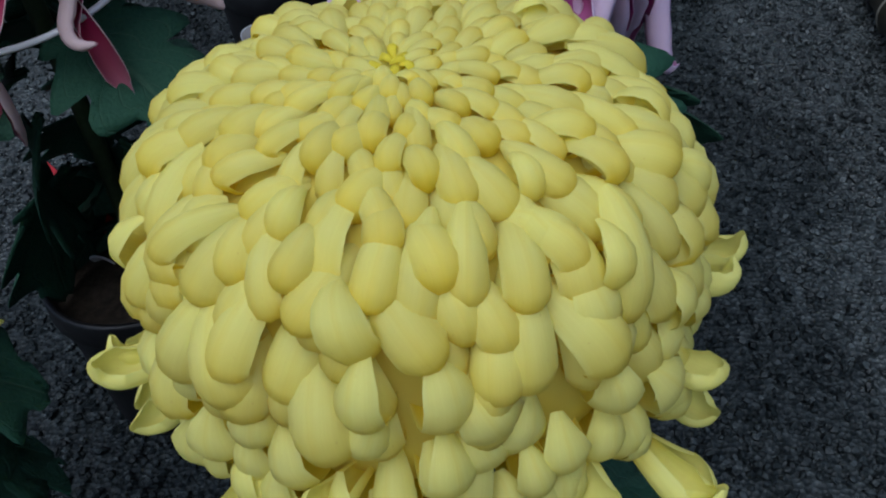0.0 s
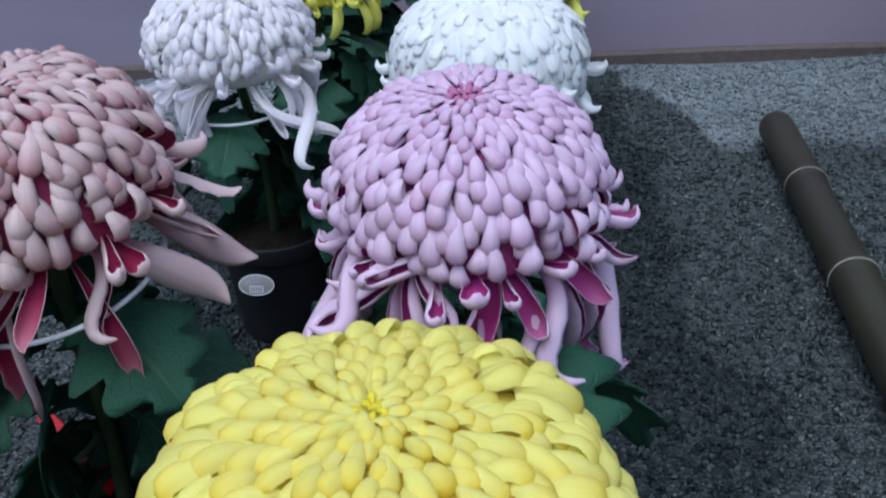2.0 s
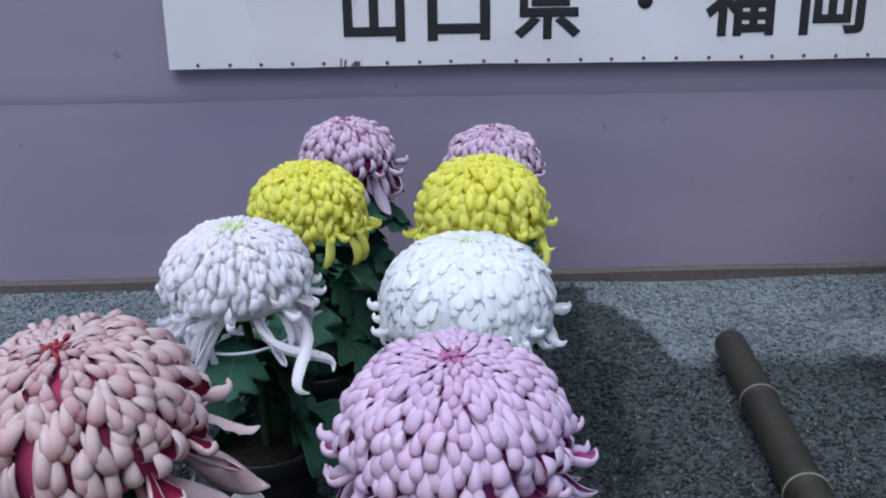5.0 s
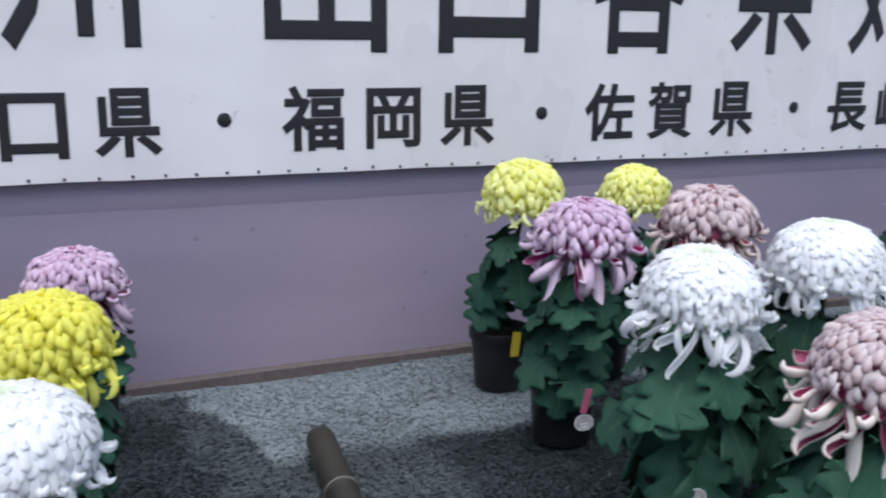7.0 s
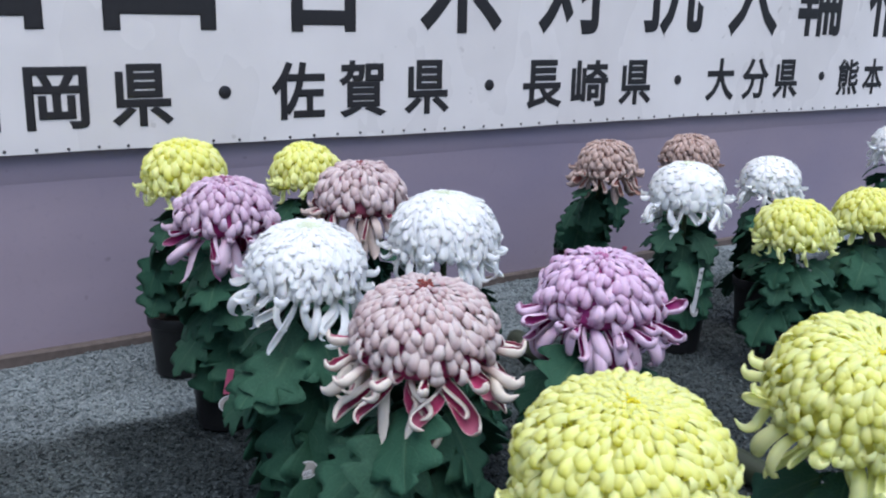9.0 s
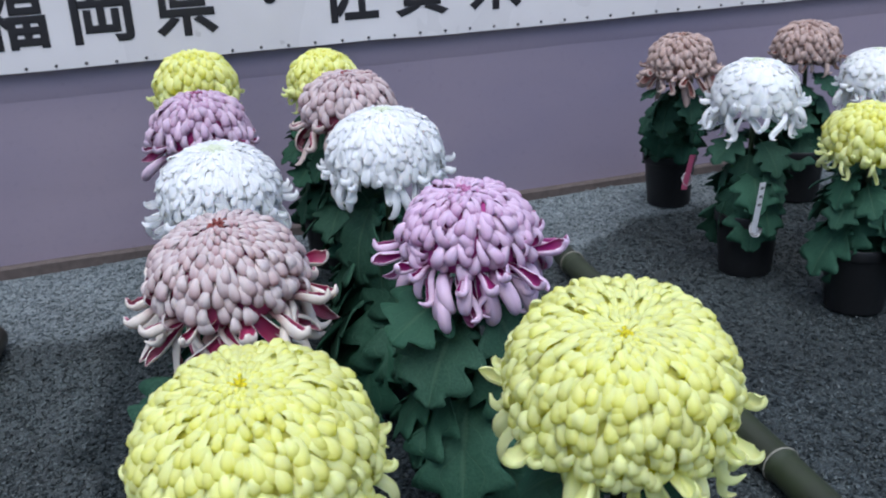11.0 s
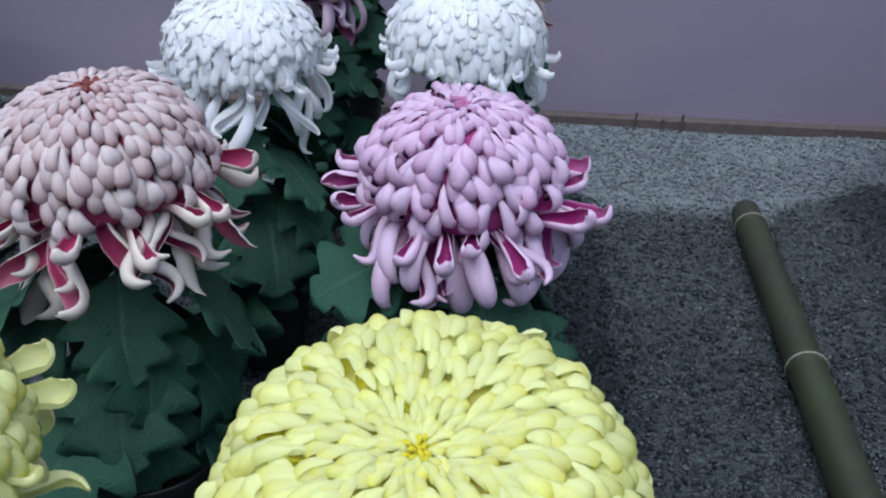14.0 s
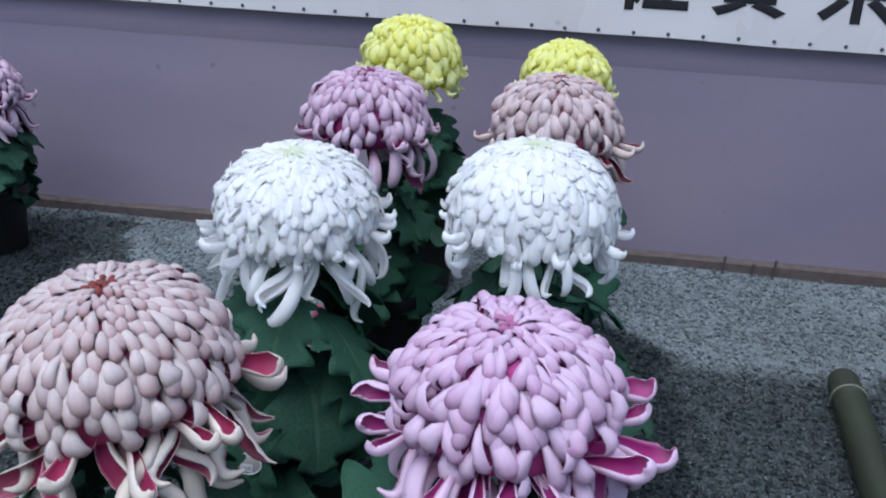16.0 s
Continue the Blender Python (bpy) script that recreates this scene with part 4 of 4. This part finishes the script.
plant(0.174, 1.270, 0.383, 0.0703, "golden", "potted golden yellow chrysanthemum with many small petals", 480, 1.70, 0.80, skirt=(("tongue", 14, 0.50, 24, 0.95), ("curl", 18, 0.44, 12, 0.9)), seed=8, rough=0.16, loose=0.85, crown=0.34)
plant(0.420, 1.670, 0.347, 0.0745, "rose", "potted dusky rose chrysanthemum with petals magenta inside, back row", 250, 1.85, 0.74, skirt=POINTED, seed=9, loose=0.6, low=88, rough=0.07, crown=0.36)
plant(0.191, 1.597, 0.377, 0.0724, "rose", "potted dusky rose chrysanthemum, a few petals hanging loose, back row", 250, 1.85, 0.74, skirt=POINTED, seed=10, loose=0.6, low=88, rough=0.07, crown=0.36)

# second group
plant(1.158, 0.424, 0.430, 0.0830, "lemon", "potted pale lemon chrysanthemum with a broad full dome", 760, 1.66, 0.88, up=0.078, skirt=(("hook", 10, 0.44, 18, 0.9), ("tongue", 9, 0.40, 12, 0.9), ("curl", 16, 0.36, 2, 1.0)), seed=11, loose=0.45, single=190, rough=0.13, crown=0.24, lean=(9, -5), dent=0.08)
plant(1.415, 0.400, 0.443, 0.0830, "lemon", "potted pale lemon chrysanthemum with some long hanging petals", 800, 1.70, 0.84, skirt=(("hook", 11, 0.48, 24, 0.9), ("tongue", 8, 0.52, 24, 0.85), ("droop", 7, 0.66, 28, 0.9), ("curl", 16, 0.38, 4, 1.0)), lean=(15, -3), rough=0.15, seed=12, loose=0.6, single=240, crown=0.24, dent=0.26)
plant(1.166, 0.727, 0.433, 0.0756, "salmon", "potted pale salmon chrysanthemum, hooked cream petals red inside", 360, 1.68, 0.84, skirt=FULL, seed=13, loose=0.45, single=240, low=88, leaf_size=0.108, spread=1.15, rough=0.05, crown=0.32, lean=(5, -3), dent=0.03)
plant(1.415, 0.744, 0.427, 0.0702, "mauve", "potted light mauve chrysanthemum with loose overlapping petals", 300, 2.00, 0.72, skirt=(("tongue", 14, 0.66, 30, 0.9), ("hook", 14, 0.62, 20, 1.1), ("tongue", 12, 0.54, 6, 0.95), ("hook", 10, 0.56, 40, 1.1), ("curl", 16, 0.56, 6, 1.0)), seed=14, rough=0.24, loose=0.8, single=240, low=88, leaf_size=0.108, spread=1.15, crown=0.34, lean=(5, 0), dent=0.04)
plant(1.182, 1.054, 0.424, 0.0772, "white", "potted white chrysanthemum with long white petals hanging", 800, 3.10, 0.46, skirt=(("tongue", 14, 0.58, 26, 0.75), ("hook", 12, 0.54, 22, 0.75), ("droop", 8, 0.66, 28, 0.8), ("curl", 16, 0.42, 0, 0.8)), seed=15, leaf_size=0.112, spread=1.1, loose=0.6, rough=0.13, single=190, low=86, crown=0.34, lean=(8, 0))
plant(1.405, 1.072, 0.441, 0.0789, "white", "potted white chrysanthemum with a high round dome", 860, 3.10, 0.46, skirt=(("tongue", 12, 0.46, 22, 0.8), ("hook", 13, 0.44, 22, 0.85), ("curl", 18, 0.36, 4, 0.9)), seed=16, leaf_size=0.125, spread=1.1, loose=0.5, single=190, rough=0.09, low=92, crown=0.34)
plant(1.179, 1.353, 0.437, 0.0766, "rose", "potted dusky lilac chrysanthemum with magenta lower petals", 240, 1.85, 0.74, skirt=POINTED, seed=17, pot_shift=(0.01, 0.07), low=88, rough=0.08, crown=0.36)
plant(1.412, 1.349, 0.446, 0.0773, "dusty", "potted greyish pink chrysanthemum with red-lined lower petals", 240, 1.85, 0.74, skirt=POINTED, seed=18, pot_shift=(0.01, 0.07), low=88, rough=0.08, crown=0.36)
plant(1.188, 1.591, 0.466, 0.0710, "lemon", "potted light yellow chrysanthemum near the wall", 240, 1.85, 0.74, skirt=SHORT, seed=19, up=0.071, leaves=17, low_leaf=0.20, pot_shift=(0.005, 0.10), rough=0.08, crown=0.36)
plant(1.412, 1.574, 0.449, 0.0623, "lemon", "potted light yellow chrysanthemum with a narrow dome, back row", 250, 1.85, 0.74, skirt=SHORT, seed=20, up=0.062, pot_shift=(0.005, 0.10), rough=0.07, crown=0.36)

# third group
plant(2.121, 1.527, 0.417, 0.0646, "tan", "potted brownish pink chrysanthemum with curled side petals", 240, 1.85, 0.74, skirt=FULL, seed=21, leaves=20, low_leaf=0.19, pot_shift=(0.09, 0.19), rough=0.08, crown=0.36)
plant(2.482, 1.620, 0.399, 0.0693, "tan", "potted brownish chrysanthemum beside its twin, back row", 250, 1.85, 0.74, skirt=SHORT, seed=22, leaves=18, rough=0.07, crown=0.36)
plant(2.137, 1.300, 0.399, 0.0749, "white", "potted white chrysanthemum with long spidery lower petals", 240, 1.85, 0.74, skirt=LONG, seed=23, leaves=22, rough=0.08, crown=0.36)
plant(2.393, 1.300, 0.392, 0.0634, "white", "potted white chrysanthemum with hanging petals, further plant", 240, 1.85, 0.74, skirt=LONG, seed=24, leaves=18, rough=0.08, crown=0.36)
plant(2.209, 1.085, 0.352, 0.0711, "lemon", "potted lemon yellow chrysanthemum above broad green leaves", 240, 1.85, 0.74, skirt=SHORT, seed=25, leaf_size=0.105, rough=0.08, crown=0.36)
plant(2.387, 1.050, 0.363, 0.0652, "lemon", "potted lemon yellow chrysanthemum with a flattened dome", 240, 1.85, 0.74, skirt=SHORT, seed=26, leaf_size=0.105, rough=0.08, crown=0.36)
plant(3.130, 1.480, 0.404, 0.0640, "white", "potted white chrysanthemum of the next group", 240, 1.85, 0.74, skirt=LONG, seed=27, leaves=18, rough=0.08, crown=0.36)

# ---- labels and tags among the pots ----
def strip_tag(foot, top, width, material, label, bars=0):
    """A thin plastic strip standing in a pot, from foot to top, with bars for its writing."""
    root = tagged(new("plant_tag"), label, "plant tag")
    f, t = Vector(foot), Vector(top)
    axis = (t - f).normalized()
    side = axis.cross(Vector((0.1, -1, 0.45))).normalized()
    face = side.cross(axis).normalized()
    m = Matrix.Identity(4)
    m.col[0][:3], m.col[1][:3], m.col[2][:3], m.col[3][:3] = side, -face, axis, f
    root.matrix_basis = m
    h = (t - f).length
    part("strip", from_bm("strip", box_bm(-width / 2, width / 2, -0.0006, 0.0006, -0.02, h, 0.0004), [material]), root)
    for k in range(bars):
        z = h * (0.9 - 0.62 * k / max(bars, 1))
        part("printed_bar", from_bm("printed_bar", box_bm(-width * 0.28, width * 0.28, -0.0011, -0.0007, z - h * 0.07, z), [PRINT]), root)
    return root


def oval_tag(place, width, height, label, turn=0.0, tilt=-12):
    """A small clear oval label hanging on a pot, with a printed panel."""
    root = tagged(new("pot_label"), label, "pot label")
    root.matrix_basis = Matrix.Translation(place) @ Matrix.Rotation(radians(turn), 4, "Z") @ Matrix.Rotation(radians(90 + tilt), 4, "X")
    v, f = lathe([(0.0, 0.0), (0.95, 0.0), (1.0, 0.0004), (1.0, 0.0008), (0.95, 0.0012), (0.0, 0.0012)], 28)
    part("disc", mesh_from("disc", [(x * width / 2, y * height / 2, z) for x, y, z in v], f, [TAG_CLEAR]), root)
    part("rim", mesh_from("rim", *tube([(math.cos(a) * width / 2, math.sin(a) * height / 2, 0.001) for a in [2 * math.pi * k / 24 for k in range(25)]], 0.0007, 48, 6), [TAG_WHITE]), root)
    part("printed_panel", from_bm("printed_panel", box_bm(-width * 0.2, width * 0.2, -height * 0.36, -height * 0.02, 0.0013, 0.0017), [TAG_WHITE]), root)
    for k in range(5):
        x = width * (-0.16 + 0.07 * k)
        part("printed_bar", from_bm("printed_bar", box_bm(x, x + width * 0.03, -height * 0.30, -height * 0.08, 0.0018, 0.0020), [PRINT]), root)
    return root


oval_tag((0.133, 1.000, 0.090), 0.034, 0.021, "clear oval label with a printed panel on a black pot")
oval_tag((0.085, 0.686, 0.100), 0.032, 0.021, "clear oval label tucked beside a black pot", -25)
oval_tag((1.139, 1.262, 0.102), 0.032, 0.024, "clear oval label on a black pot under broad leaves")
oval_tag((1.145, 0.985, 0.112), 0.030, 0.022, "clear oval label at the rim of a black pot")
oval_tag((2.100, 1.222, 0.112), 0.030, 0.030, "clear round label hanging on a black pot", 15)
oval_tag((2.084, 1.430, 0.150), 0.026, 0.026, "clear round label on the rim of a black pot", 15)
strip_tag((0.085, 0.708, 0.122), (0.026, 0.760, 0.132), 0.013, TAG_RED, "red plastic tag lying across a pot rim")
strip_tag((2.096, 1.217, 0.125), (2.103, 1.212, 0.200), 0.012, TAG_WHITE, "white plastic name strip standing in a pot", 3)
strip_tag((2.080, 1.425, 0.150), (2.090, 1.421, 0.200), 0.012, TAG_PINK, "pink plastic tag standing in a pot")
strip_tag((1.138, 1.255, 0.140), (1.142, 1.254, 0.160), 0.011, TAG_PINK, "bright pink tag among dark leaves")
strip_tag((1.186, 1.604, 0.108), (1.188, 1.602, 0.138), 0.018, TAG_YELLOW, "small yellow tag at a pot rim")
strip_tag((1.135, 0.728, 0.080), (1.140, 0.724, 0.112), 0.012, TAG_PINK, "pink tag beneath drooping leaves")


def peg(x, height):
    v, f = lathe([(0.0022, -0.02), (0.002, height * 0.8), (0.0032, height * 0.82), (0.003, height), (0.0002, height + 0.0005)], 8)
    ob = tagged(new("peg", mesh_from("peg", v, f, [RIVET], False)), "small dark peg driven in at the wall foot", "peg", "pegs along the wall")
    ob.matrix_basis = Matrix.Translation((x, WALL_Y - 0.03, 0)) @ Matrix.Rotation(radians(4), 4, "Y")
    return ob


for x, h in ((1.716, 0.032), (1.768, 0.022), (1.805, 0.033)):
    peg(x, h)

# ---- loose stone chips on the gravel bed ----
stones = new("gravel", gravel(135000, -0.75, 2.9, -0.05, 1.88, 0.0042, 5))
tagged(stones, "loose chips of grey crushed stone", "gravel", kind="stuff")
